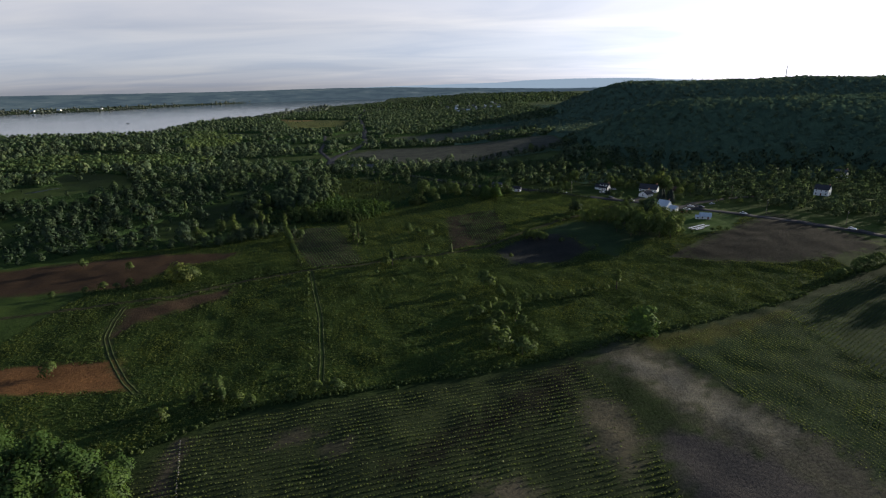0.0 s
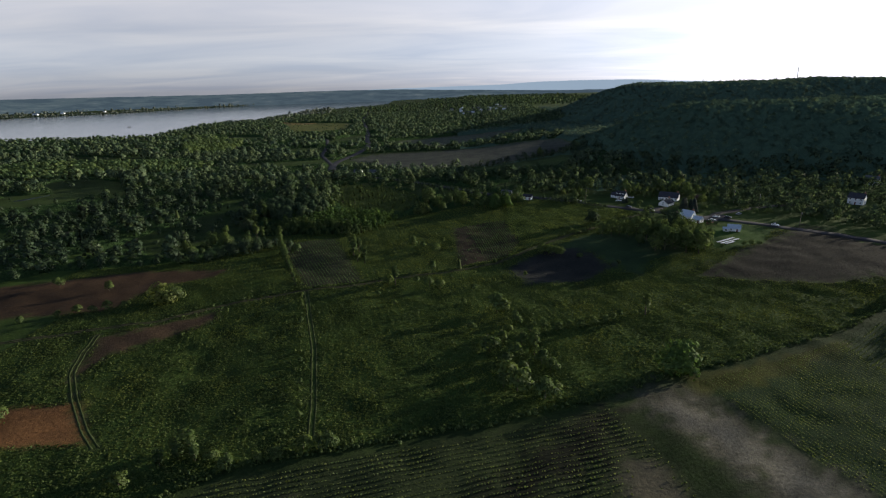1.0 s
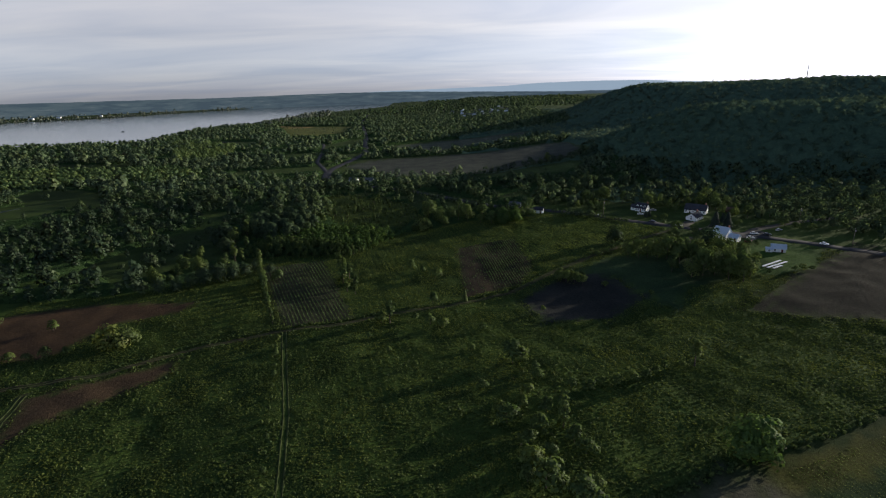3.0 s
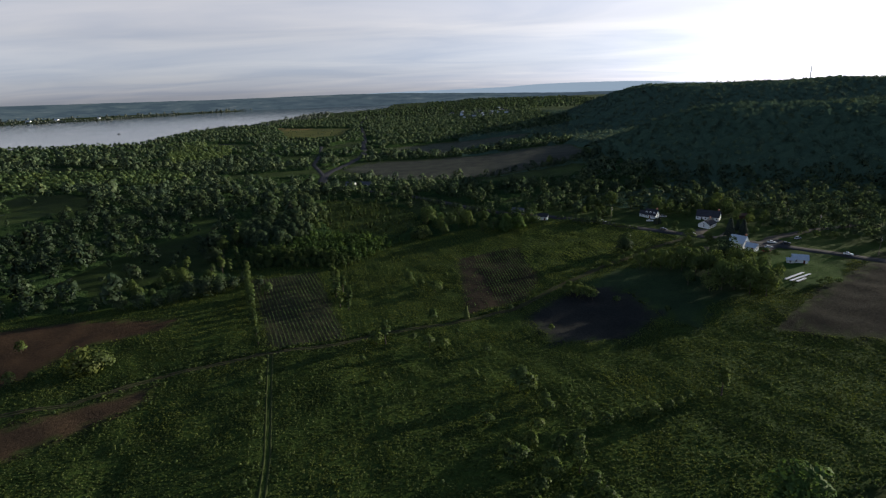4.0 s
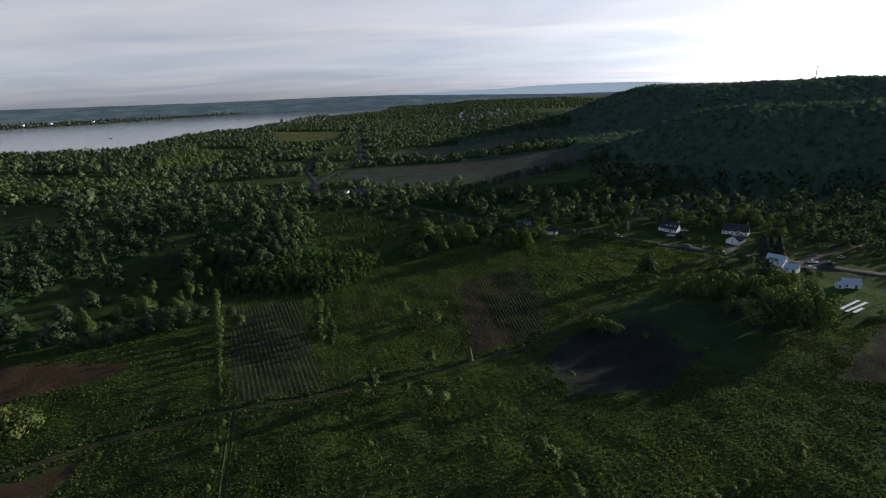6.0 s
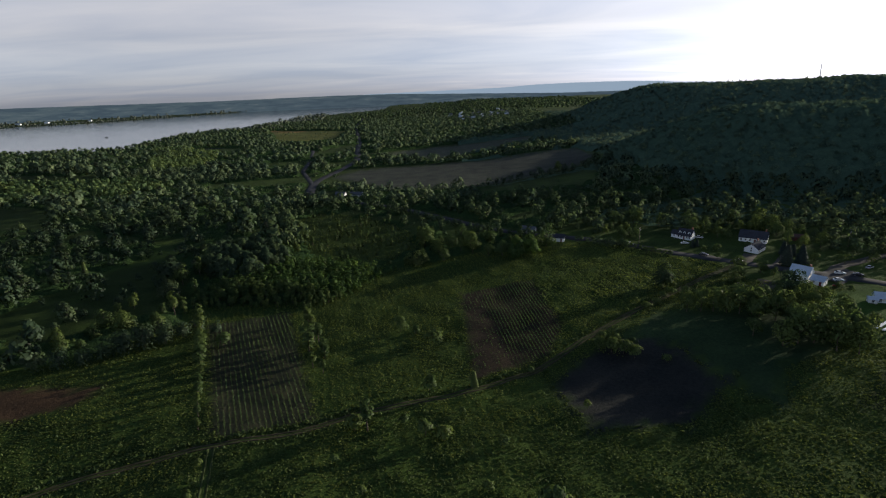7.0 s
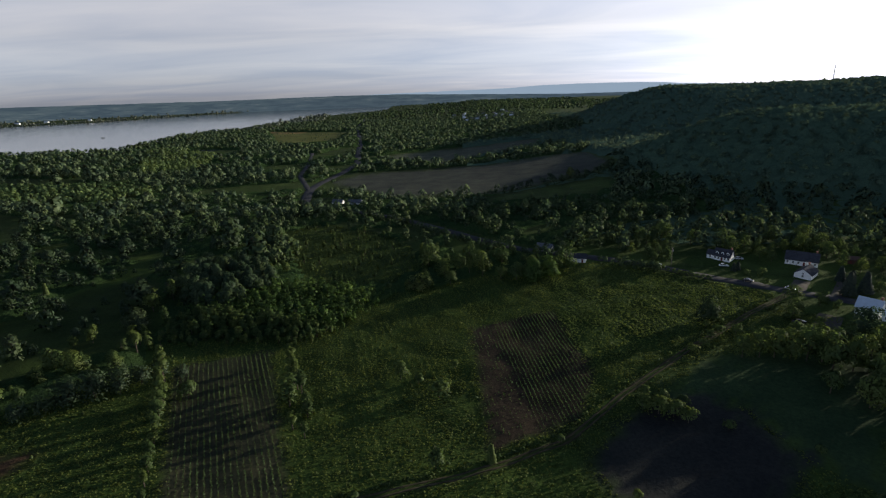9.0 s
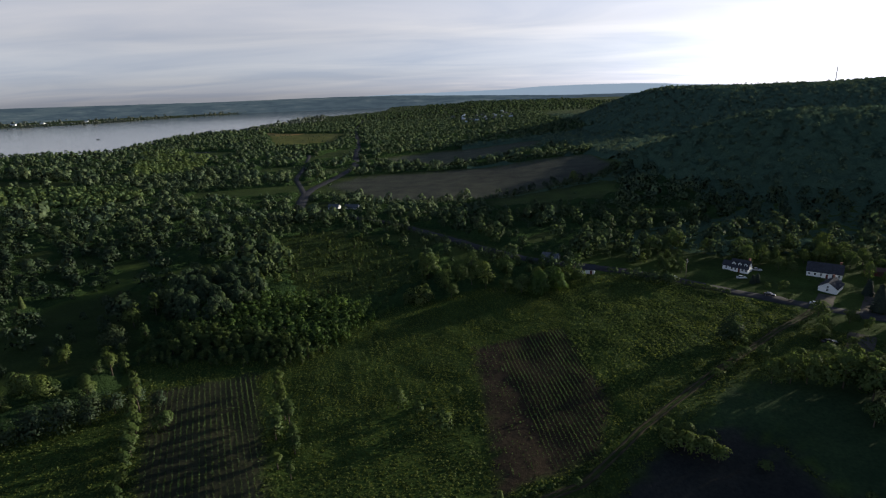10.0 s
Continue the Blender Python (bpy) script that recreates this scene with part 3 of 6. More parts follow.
def low_growth(x, y):
    """How high trees grow there, as a share: brush before the clearings, tall trees on their sunward side."""
    k = np.ones(np.shape(x))
    far = np.hypot(x, y - 200) + 1e-6
    for poly in STRIPS[1:]:
        for ahead in (12, 30, 48):
            k = np.where(inside(x + x / far * ahead, y + (y - 200) / far * ahead, poly) > 0, np.minimum(k, 0.42), k)
    for poly in SHADE:
        k = np.where(inside(x - 22, y - 11, poly) > 0, 1.55, k)
    return k


def in_view(x, y):
    """The stretch of land ahead of the flight."""
    return (np.abs(x) < 0.92 * (y + 15)) & (y > 95)


# the closed lower storey of the woods
UNDER, nt, p = material("understorey_leaves", 1.0, 0.0, 0.0)
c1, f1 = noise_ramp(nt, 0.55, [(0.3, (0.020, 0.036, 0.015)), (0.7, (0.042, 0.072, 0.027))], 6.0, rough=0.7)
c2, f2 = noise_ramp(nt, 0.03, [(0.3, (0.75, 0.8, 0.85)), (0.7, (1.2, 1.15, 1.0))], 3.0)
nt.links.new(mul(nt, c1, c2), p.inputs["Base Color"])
bump(nt, p, f1, 1.0, 1.2)
# haze over the hill put into both canopy colours below
HILL_UNDER, nt, p = material("hazed_hill_canopy", 1.0, 0.0, 0.0)
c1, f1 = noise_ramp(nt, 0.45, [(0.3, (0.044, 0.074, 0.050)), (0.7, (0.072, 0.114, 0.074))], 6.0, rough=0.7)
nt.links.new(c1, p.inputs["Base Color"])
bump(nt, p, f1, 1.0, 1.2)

UPPER_UNDER, nt, p = material("hazed_upper_canopy", 1.0, 0.0, 0.0)
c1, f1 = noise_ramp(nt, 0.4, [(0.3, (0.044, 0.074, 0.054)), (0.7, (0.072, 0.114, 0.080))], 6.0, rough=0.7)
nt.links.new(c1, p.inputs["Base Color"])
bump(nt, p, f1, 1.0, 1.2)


def understorey(name, label, x0, x1, y0, y1, step, height, here, mat=UNDER):
    """Brush and lower crowns that close the woods: a bumpy mass between the trunks."""
    X, Y = np.meshgrid(np.arange(x0, x1, step), np.arange(y0, y1, step))
    X = X + step * 0.3 * waves(X, Y, step * 3.1, 81)
    Y = Y + step * 0.3 * waves(X, Y, step * 3.3, 82)
    m = np.clip(here(X, Y), 0, 1)
    r = np.random.RandomState(83)
    Z = land(X, Y) - 0.7 + (height * (0.75 + 0.25 * waves(X, Y, 16, 84) + 0.45 * r.uniform(-1, 1, X.shape)) + 0.7) * m
    n, k = X.shape
    idx = np.arange(n * k).reshape(n, k)
    q = np.stack([idx[:-1, :-1], idx[:-1, 1:], idx[1:, 1:], idx[1:, :-1]], -1).reshape(-1, 4)
    mm = m.ravel()
    q = q[(mm[q] > 0.02).any(1)]
    used, inv = np.unique(q, return_inverse=True)
    v = np.stack([X, Y, Z], -1).reshape(-1, 3)[used]
    return tagged(new(name, np_mesh(name, v, inv.reshape(-1, 4), [mat], smooth=mat is not UNDER)), label, "undergrowth", kind="stuff")


# ---- single trees: an empty at the foot, a trunk with limbs, a crown ----


def part(name, bm, mat, parent, label=""):
    """Link a bmesh or mesh as one mesh object under a thing or under a part."""
    me = bm
    if isinstance(bm, bmesh.types.BMesh):
        me = bpy.data.meshes.new(name)
        bm.to_mesh(me)
        bm.free()
    if mat:
        me.materials.append(mat)
    ob = new(name, me)
    ob.parent = parent
    if label:
        ob["label"] = label
    return ob


def limb(bm, a, b, ra, rb, sides=6):
    """A tapered round piece from a to b."""
    a, b = Vector(a), Vector(b)
    z = (b - a).normalized()
    x = z.orthogonal().normalized()
    y = z.cross(x)
    rings = []
    for p, r in ((a, ra), (b, rb)):
        rings.append([bm.verts.new(p + (x * math.cos(k * math.tau / sides) + y * math.sin(k * math.tau / sides)) * r) for k in range(sides)])
    for k in range(sides):
        bm.faces.new((rings[0][k], rings[0][(k + 1) % sides], rings[1][(k + 1) % sides], rings[1][k]))
    bm.faces.new(rings[1])


def tree_thing(name, label, category, r, height, spread, base, clumps, size, lobes, mat, girth=0.22, flat=0.8):
    root = tagged(new(name), label, category)
    bm = bmesh.new()
    lean = Vector((r.uniform(-0.4, 0.4), r.uniform(-0.4, 0.4), height * 0.62))
    knee = lean * 0.45 + Vector((r.uniform(-0.2, 0.2), r.uniform(-0.2, 0.2), 0))
    limb(bm, (0, 0, -0.4), knee, girth, girth * 0.7, 7)
    limb(bm, knee, lean, girth * 0.7, girth * 0.25, 6)
    for k in range(5):
        a = k * math.tau / 5 + r.uniform(-0.4, 0.4)
        s = knee.lerp(lean, r.uniform(0.0, 0.7))
        limb(bm, s, s + Vector((math.cos(a) * spread * 0.55, math.sin(a) * spread * 0.55, height * r.uniform(0.12, 0.26))), girth * 0.42, girth * 0.1, 5)
    part("trunk", bm, BARK, root)
    q = crown_cloud(r, clumps, size, lobes, spread, height, base, flat)
    part("crown", leaf_mesh("crown", q.reshape(-1, 6), mat, np.full(len(q) * 4, r.uniform(0, 1))), None, root)
    return root


def conifer_thing(name, label, r, height, spread, mat):
    """A narrow cone of drooping boughs in tiers."""
    root = tagged(new(name), label, "tree")
    bm = bmesh.new()
    limb(bm, (0, 0, -0.3), (0, 0, height * 0.94), 0.13, 0.02, 6)
    part("trunk", bm, BARK, root)
    qs = []
    n = 760
    z = height * (0.06 + 0.92 * r.uniform(0, 1, n) ** 1.25)
    rad = spread * (1 - z / height) ** 0.85 * r.uniform(0.45, 1.05, n) + 0.06
    a = r.uniform(0, math.tau, n)
    out = np.stack([np.cos(a), np.sin(a), np.full(n, -0.35)], 1)
    side = np.stack([-np.sin(a), np.cos(a), r.uniform(-0.2, 0.2, n)], 1)
    pos = np.stack([np.cos(a) * rad, np.sin(a) * rad, z], 1)
    s = (0.34 + 0.12 * spread) * r.uniform(0.7, 1.3, n)[:, None]
    q = np.stack([pos - out * s, pos - side * s * 0.6, pos + out * s * 0.9, pos + side * s * 0.6], 1)
    face = np.stack([np.cos(a), np.sin(a), np.full(n, 0.35)], 1) * 0.94
    v = np.concatenate([q, np.repeat(face[:, None, :], 4, 1)], 2).reshape(-1, 6)
    part("crown", leaf_mesh("crown", v, mat, np.full(len(v), 0.4)), None, root)
    return root


class Kind:
    """A tree built once, then copied: put() stands it at a place with a height."""

    def __init__(self, height, maker):
        self.height, self.maker, self.first, self.k = height, maker, None, 1.0

    def put(self, r, x, y, height, wide=1.0, label="", group=""):
        s = height / self.height
        m = Matrix.Translation((x, y, floor_z(x, y) - 0.05)) @ Matrix.Rotation(r.uniform(0, math.tau), 4, "Z")
        if self.first is None:
            self.first, self.k = self.maker(), s
            self.first.matrix_basis = m @ Matrix.Diagonal((s * wide, s * wide, s, 1))
            self.first.scale = (s * wide, s * wide, s)
            self.base = (s * wide, s * wide, s)
            ob = self.first
        else:
            k = [a / b for a, b in zip((s * wide, s * wide, s), self.base)]
            ob = copy_thing(self.first, m @ Matrix.Diagonal((*k, 1)))
        if label:
            ob["label"] = label
        if group:
            ob["group"] = group
        return ob


rt = np.random.RandomState(23)


def broad(h, w, n, size, lobes, mat=None, base=0.08, label="broadleaved tree with a full green summer crown", name="tree"):
    return Kind(h, lambda: tree_thing(name, label, "tree", rt, h, w, h * base, n, size, lobes, mat or LEAF))


def bushy(h, w, n, size, lobes, mat=None, label="rounded green shrub standing in the meadow"):
    return Kind(h, lambda: tree_thing("shrub", label, "shrub", rt, h, w, 0.05 * h, n, size, lobes, mat or LEAF, 0.07))


BROAD = [broad(12, 5.4, 900, 0.37, 13), broad(12, 4.8, 800, 0.37, 11), broad(12, 6.0, 960, 0.38, 15), broad(12, 5.2, 880, 0.36, 12), broad(12, 4.4, 760, 0.37, 10)]
TALL = [broad(12, 2.1, 440, 0.34, 12, base=0.02, label="slender upright young tree in leaf", name="young_tree"), broad(12, 2.6, 480, 0.36, 12, base=0.02, label="slender upright young tree in leaf", name="young_tree")]
SHRUB = [bushy(4, 2.5, 360, 0.24, 9), bushy(4, 2.9, 400, 0.25, 10), bushy(4, 2.2, 320, 0.23, 8)]
SHADED_SHRUB = [bushy(4, 2.5, 620, 0.17, 11, SHADE_LEAF), bushy(4, 2.8, 660, 0.17, 12, SHADE_LEAF)]
PALE_SHRUB = [bushy(4, 2.6, 620, 0.19, 12, YELLOW_LEAF, "pale yellow-green leafy bush beside the field track")]
SPRUCE = Kind(11, lambda: conifer_thing("conifer", "dark green spruce by the roadside house", rt, 11, 3.4, CONIFER))
CEDAR = Kind(6, lambda: conifer_thing("conifer", "narrow dark clipped evergreen beside a driveway", rt, 6, 1.3, CONIFER))
FIELD_CEDAR = Kind(6, lambda: conifer_thing("conifer", "small pointed juniper beside the field track", rt, 6, 1.2, LEAF))


def stand(kinds, ux, uy, uh, wide=1.0, label="", group=""):
    return kinds[rt.randint(len(kinds))].put(rt, ux * U, uy * U, uh * U, wide, label, group)


# trees and bushes of the meadows, each at its place on the plan (x, y, height)
SOLO = [broad(12, 5.2, 1700, 0.36, 16, UNLIT_LEAF, 0.03), broad(12, 5.6, 1700, 0.38, 16, FIELD_LEAF, 0.03), broad(12, 5.4, 1500, 0.38, 14, LEAF_DARK, 0.04)]
SOLO[2].put(rt, 146.5, 377, 15.6, 1.0, "big round leafy tree before the metal-roofed house")
stand(SOLO[:1], 61.6, 248.5, 8.0, 1.0, "lone rounded dark green tree in the bean field")
stand(SOLO[1:2], 49.5, 126.5, 8.6, 1.3, "large lone leafy tree on the field boundary")
stand(TALL, 52.8, 157.3, 7.8, 1.3, "slender pale green tree at the end of a row of bushes")
stand(TALL, 19.8, 141.2, 5.4, 1.3, "slender bright green young tree among meadow bushes")
stand(TALL, 18.4, 135.0, 8.0, 0.9, "slender upright young tree in a clump of bushes")
for x, y, h in ((8.1, 137.4, 4.1), (10.6, 124, 5.2), (12.5, 119.5, 5.6), (16.5, 153.6, 3.0), (19.5, 130.6, 3.8), (17.8, 116, 4.6), (13.8, 134, 4.2), (11.2, 130.5, 3.6), (9.6, 121, 3.6), (14.5, 127, 3.4),
                (21, 127.5, 3.2), (13.5, 147, 3.0), (7.2, 141, 2.6), (19.5, 148, 2.4), (20.5, 119, 3.0), (11.5, 142, 3.2), (16.2, 140.5, 3.6)):
    stand(SHRUB, x, y, h, 1.0, "", "bushes in the meadow clump")
for x, y, h in ((11.9, 161, 4.6), (13.6, 161.6, 3.2), (16.6, 157.1, 1.8), (26.3, 148.3, 2.2), (29.5, 149.8, 1.9), (33, 150.6, 2.1), (36.4, 151.5, 2.2), (40.3, 153.2, 1.9), (43, 154.6, 1.7), (45.5, 156.3, 1.7), (49.5, 156.6, 1.8),
                (23, 148.8, 2.2), (-8.3, 183.1, 2.9), (-4.7, 181.5, 2.9), (6.2, 179.5, 1.6), (-7.7, 198.7, 3.0), (15, 204.6, 1.5), (-12.5, 187, 1.9), (2.5, 168, 1.6), (-18, 168, 1.5), (-11, 160, 1.4), (4, 150, 1.7),
                (24, 190, 1.6), (58, 199, 1.4), (-24, 176, 1.5), (-1, 190, 1.3)):
    stand(SHRUB, x, y, 1.3 * h, 1.0, "", "low meadow bushes")
stand([FIELD_CEDAR], 1.9, 199.8, 3.9, 1.0)
stand(TALL, -19.4, 185.0, 8.4, 1.1, "small leafy tree beside the field track")
stand(SHRUB, -21.9, 185.2, 4.2)
stand(BROAD, -16.3, 228.5, 5.0, 0.9, "small spreading tree in the grass")
stand(SHRUB, -7.4, 221, 3.8, 1.2)
stand(SHRUB, -12, 226, 2.8)
stand(SHRUB, -4, 232, 2.6)
for x, y, h in ((35.1, 211.5, 4.4), (32.8, 213, 3.6), (37.5, 210.2, 4.2), (39.5, 208.4, 3.6), (36.5, 214.5, 3.4), (34, 216.5, 3.0), (40.5, 213, 2.8), (46, 206, 2.4)):
    stand(SHRUB, x, y, h, 1.1, "leafy bush catching low sun at the field edge", "bushes by the dark field")
stand(PALE_SHRUB, -93, 177, 7.0, 1.25)
stand(PALE_SHRUB, -89.6, 178, 5.4, 1.2)
for x, y, h in ((-134.8, 190, 4.1), (-115.3, 186.4, 3.7), (-115.3, 169.7, 3.4), (-107, 171.5, 3.4), (-111, 170.2, 2.6), (-120, 167.5, 2.4), (-103, 173.5, 2.4), (-94, 113, 3.9), (-128, 163, 2.4)):
    stand(SHRUB, x, y, h, 1.0, "dark rounded bush beside bare red soil")
# the hedge between the small plots, and the bushes west of it
stand(TALL, -70.2, 229, 12.0, 0.8, "tall narrow tree at the head of a field hedge")
stand(TALL, -69, 225, 8.5, 0.9)
for x, y, h in ((-67.5, 222.5, 5.5), (-66, 219, 5.0), (-64.6, 215.5, 5.0), (-63.2, 211.5, 4.2), (-61.5, 207.5, 4.0), (-60, 203.5, 3.6), (-58.4, 199.5, 3.6), (-56.8, 195.5, 3.2), (-55, 191.5, 3.0), (-53, 187, 2.6)):
    stand(TALL, x, y, 1.25 * h, 1.4, "leafy sapling in a narrow field hedge", "saplings in the field hedge")
stand(SHRUB, -62.3, 223.4, 4.6, 0.9, "small bush inside the planted plot")
for x, y, h in ((-38.9, 219.3, 8.5), (-37.5, 224, 7.0), (-34, 214.9, 6.0), (-36, 211, 5.2), (-40.5, 229, 7.5), (-42.5, 234, 6.8), (-35.2, 218.5, 5.0), (-33.0, 208.5, 4.4), (-39, 226, 5.5), (-44, 239, 6)):
    stand(TALL, x, y, h, 1.3, "young tree in a loose row beside the planted plot", "young trees beside the plot")
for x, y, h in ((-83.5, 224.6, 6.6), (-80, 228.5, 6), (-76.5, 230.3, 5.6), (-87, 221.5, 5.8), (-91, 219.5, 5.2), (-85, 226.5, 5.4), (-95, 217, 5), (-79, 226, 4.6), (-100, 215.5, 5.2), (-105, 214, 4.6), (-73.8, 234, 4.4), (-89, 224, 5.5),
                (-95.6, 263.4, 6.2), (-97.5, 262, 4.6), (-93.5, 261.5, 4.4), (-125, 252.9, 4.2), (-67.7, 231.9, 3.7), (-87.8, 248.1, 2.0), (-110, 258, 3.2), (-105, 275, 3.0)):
    stand(SHADED_SHRUB, x, y, h, 0.9, "shade-darkened green bush on the rough grass by the wood")
stand([FIELD_CEDAR], -143.2, 292.1, 5.8, 1.0, "pointed conifer at the edge of a glade")
for x, y, h in ((-53, 97.5, 3.9), (-48.8, 100.2, 6.6), (-50.4, 99, 4.6), (-47.2, 98.5, 4.0), (-44, 98.2, 3.0), (-25.9, 101.6, 4.2), (-28.6, 101.2, 3.4), (-24.2, 101.4, 3.0), (-40.8, 96.5, 2.7), (-36, 98.2, 2.2), (-52, 101.5, 3.2), (-33, 99, 2.2), (-57, 92, 3.0)):
    stand(TALL if h > 3.5 else SHRUB, x, y, h, 1.4 if h > 3.5 else 1.0, "bushy sapling on the boundary ditch", "saplings on the ditch")
for k in range(16):
    f = k / 15
    stand(SHRUB, -46.6 + 17.5 * f - 1.6, 176 - 70 * f, 1.1 + 1.7 * rt.uniform(0, 1) ** 2, 0.8, "low bush along a grassy field track", "bushes along the track")
for k in range(7):
    stand(SHRUB, 121 + 4.4 * k, 160.5 + 2.3 * k, 2.6 + rt.uniform(0, 1.6), 1.3, "dense dark bush in the boundary hedge", "hedge bushes")
for x, y, h in ((146, 158, 11), (152, 163, 10), (158, 155, 11), (165, 172, 10), (175, 168, 11)):
    stand(BROAD, x, y, h, 1.0, "large tree beyond the boundary hedge", "trees at the far hedge")
# the grove below the flight's start
GROVE = [broad(12, 5.8, 2500, 0.30, 24, GROVE_LEAF, 0.02), broad(12, 5.4, 2300, 0.30, 20, GROVE_LEAF, 0.02)]
for x, y, h in ((-54.5, 70.5, 7.5), (-58.5, 67, 8.5), (-61, 73.5, 8.8), (-65.5, 69, 9.5), (-68, 75.5, 10), (-72.5, 70, 10), (-76, 76, 9.8), (-80.5, 71, 9.5), (-57, 64, 7.5), (-63, 63.5, 9), (-71, 64, 9.5), (-79, 64.5, 9), (-85, 76, 9), (-55.5, 75.5, 5.5), (-51.8, 66.5, 5.5)):
    stand(GROVE, x, y, h * 1.02, 1.2, "dense green tree in a grove beside the crop field", "trees of the grove")
# trees and bushes by the houses
# the last seven are added trees that block sun gaps onto the dark field
TREE_ROW = ((143.0, 358.0, 10.5), (150.0, 361.5, 10.0), (156.0, 357.0, 8.5), (97.8, 369.5, 8.0), (103.4, 368.6, 9.5), (108.4, 367.9, 10.5), (113.4, 366.6, 11.5), (118.0, 364.9, 11.5), (122.6, 363.8, 11.0), (127.7, 364.5, 10.0), (120.2, 337.6, 11.5), (126.0, 337.9, 12.5), (132.3, 338.4, 12.5), (138.8, 338.6, 12.0), (143.6, 336.5, 12.5), (148.2, 334.3, 12.0), (128.2, 345.6, 12.0), (134.3, 346.7, 12.0), (141.0, 349.6, 11.5), (136.1, 331.6, 12.5), (142.0, 328.5, 12.0), (133.0, 356.0, 11.0), (150.5, 346.5, 10.5), (137.0, 371.0, 9.5), (113.0, 345.0, 9.0), (122.0, 357.5, 12.5), (128.5, 357.0, 12.0), (146.0, 367.5, 11.5))
for x, y, h, wd in ((152, 410, 8, 1.1), (144, 417, 8.5, 1.2), (133, 398, 6.5, 1.3), (138, 405, 7, 1.1), (155, 404, 6, 1.0),
                    (175, 388, 4.5, 1.3), (178, 384, 3.5, 1.3)):
    k = BROAD[rt.randint(5)]
    k.put(rt, x, y, h, wd * 1.08, "round leafy tree beside a white house", "trees by the houses")
for x, y, h in ((104, 386, 5), (110, 378, 5.2), (115, 384, 5), (120, 379, 5.6), (126, 383, 6), (131, 377, 5.6), (134, 382, 6), (138, 378, 5), (98, 388, 4), (93, 384, 3.6), (88, 378, 3.4), (82, 374, 3.2), (116, 374, 4.4), (124, 372, 4.8), (131, 370, 5), (128, 364, 4.4), (133, 358, 4.6), (108, 371, 3.4),
                (149, 343, 4), (154, 341, 3.4), (160, 338, 2.6), (174, 340, 3), (179, 342, 3.2), (184, 341, 2.6), (96, 394, 3.2), (103, 397, 3), (80, 383, 2.4), (140, 392, 4)):
    SHRUB[rt.randint(3)].put(rt, x, y, h, 1.1, "thick dark green shrub below the houses", "shrubs below the houses")
for x, y, h in TREE_ROW:
    BROAD[rt.randint(5)].put(rt, x, y, 1.25 * h, 0.95, "tall round tree in the row below the houses", "row of trees below the houses")
for x, y, h in ((170, 419, 11.5), (179, 421, 11)):
    SPRUCE.put(rt, x, y, h)
for x, y, h in ((179.5, 437.5, 7.5), (182.5, 434, 6.5), (138.3, 456.6, 4.6), (141.3, 458, 4.8)):
    CEDAR.put(rt, x, y, h, 1.3)
for x, y, h in ((148.6, 449, 4.5), (142, 451, 3.2), (142.2, 434, 4.2), (188, 424, 4.6), (204, 421, 4.2), (202, 424, 3.6), (216, 420, 5.2), (221, 416, 4.6), (228, 411, 4.2), (197, 436, 4), (168, 452, 4), (172, 450, 3.6), (208, 432, 3.4)):
    SHRUB[rt.randint(3)].put(rt, x, y, h, 1.1, "trimmed green bush in a front yard", "bushes in the yards")
for k in range(12):
    f = k / 11
    SHRUB[rt.randint(3)].put(rt, 97 + 24 * f, 466 - 20 * f, 2.0 + rt.uniform(0, 1.2), 1.3, "dense green hedge bush beside the road", "roadside bushes")
# woodland edge of full trees, then the woods as one mass
xs, ys = seeds(rw, -830, 215, 280, 1000, 7.9)
ok = (rw.uniform(0, 1, xs.size) < wood_density(xs, ys)) & in_view(xs, ys)
ok &= inside(xs, ys, COPSE) < 0
xs, ys = xs[ok], ys[ok]
hs = (0.56 + 1.15 * rw.uniform(0, 1, len(xs)) ** 1.8) * np.where(waves(xs, ys, 90, 44) > 0, 1.1, 0.85) * np.where(inside(xs, ys, plan([(-84, 252), (-40, 250), (-50, 290), (-90, 300)])) > 0, 1.15, 1.0)
hs = hs * low_growth(xs, ys)
order = np.argsort(np.hypot(xs + 40, ys - 380))
front = order[:90]
for i in front:
    k = BROAD[rt.randint(5)] if rt.uniform() < 0.72 else TALL[rt.randint(2)]
    k.put(rt, xs[i], ys[i], 9.0 * hs[i], 1.0, "leafy tree at the edge of the wood", "trees at the wood's edge")
rest = order[90:]
close = ys[rest] < 640
# trees round the glade that take the shade-coloured leaves
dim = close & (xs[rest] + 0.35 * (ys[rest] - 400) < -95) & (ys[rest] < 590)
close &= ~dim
woodland("woodland", "shade-darkened green trees round the glade", rw, xs[rest][dim], ys[rest][dim], MID, hs[rest][dim], SHADE_LEAF)
woodland("woodland", "mixed green deciduous woodland in full summer leaf", rw, xs[rest][close], ys[rest][close], MID, hs[rest][close], LEAF_DARK)
woodland("woodland", "green deciduous woodland towards the lake", rw, xs[rest][~close & ~dim], ys[rest][~close & ~dim], SLOPE, hs[rest][~close & ~dim] * 0.85, FAR_LEAF)
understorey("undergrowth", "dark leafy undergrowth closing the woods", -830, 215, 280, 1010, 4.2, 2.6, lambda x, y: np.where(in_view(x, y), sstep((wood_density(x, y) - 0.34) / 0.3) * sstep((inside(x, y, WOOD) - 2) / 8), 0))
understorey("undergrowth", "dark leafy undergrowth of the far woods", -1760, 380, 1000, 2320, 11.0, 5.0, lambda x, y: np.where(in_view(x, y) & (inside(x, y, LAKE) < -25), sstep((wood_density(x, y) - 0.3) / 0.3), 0))
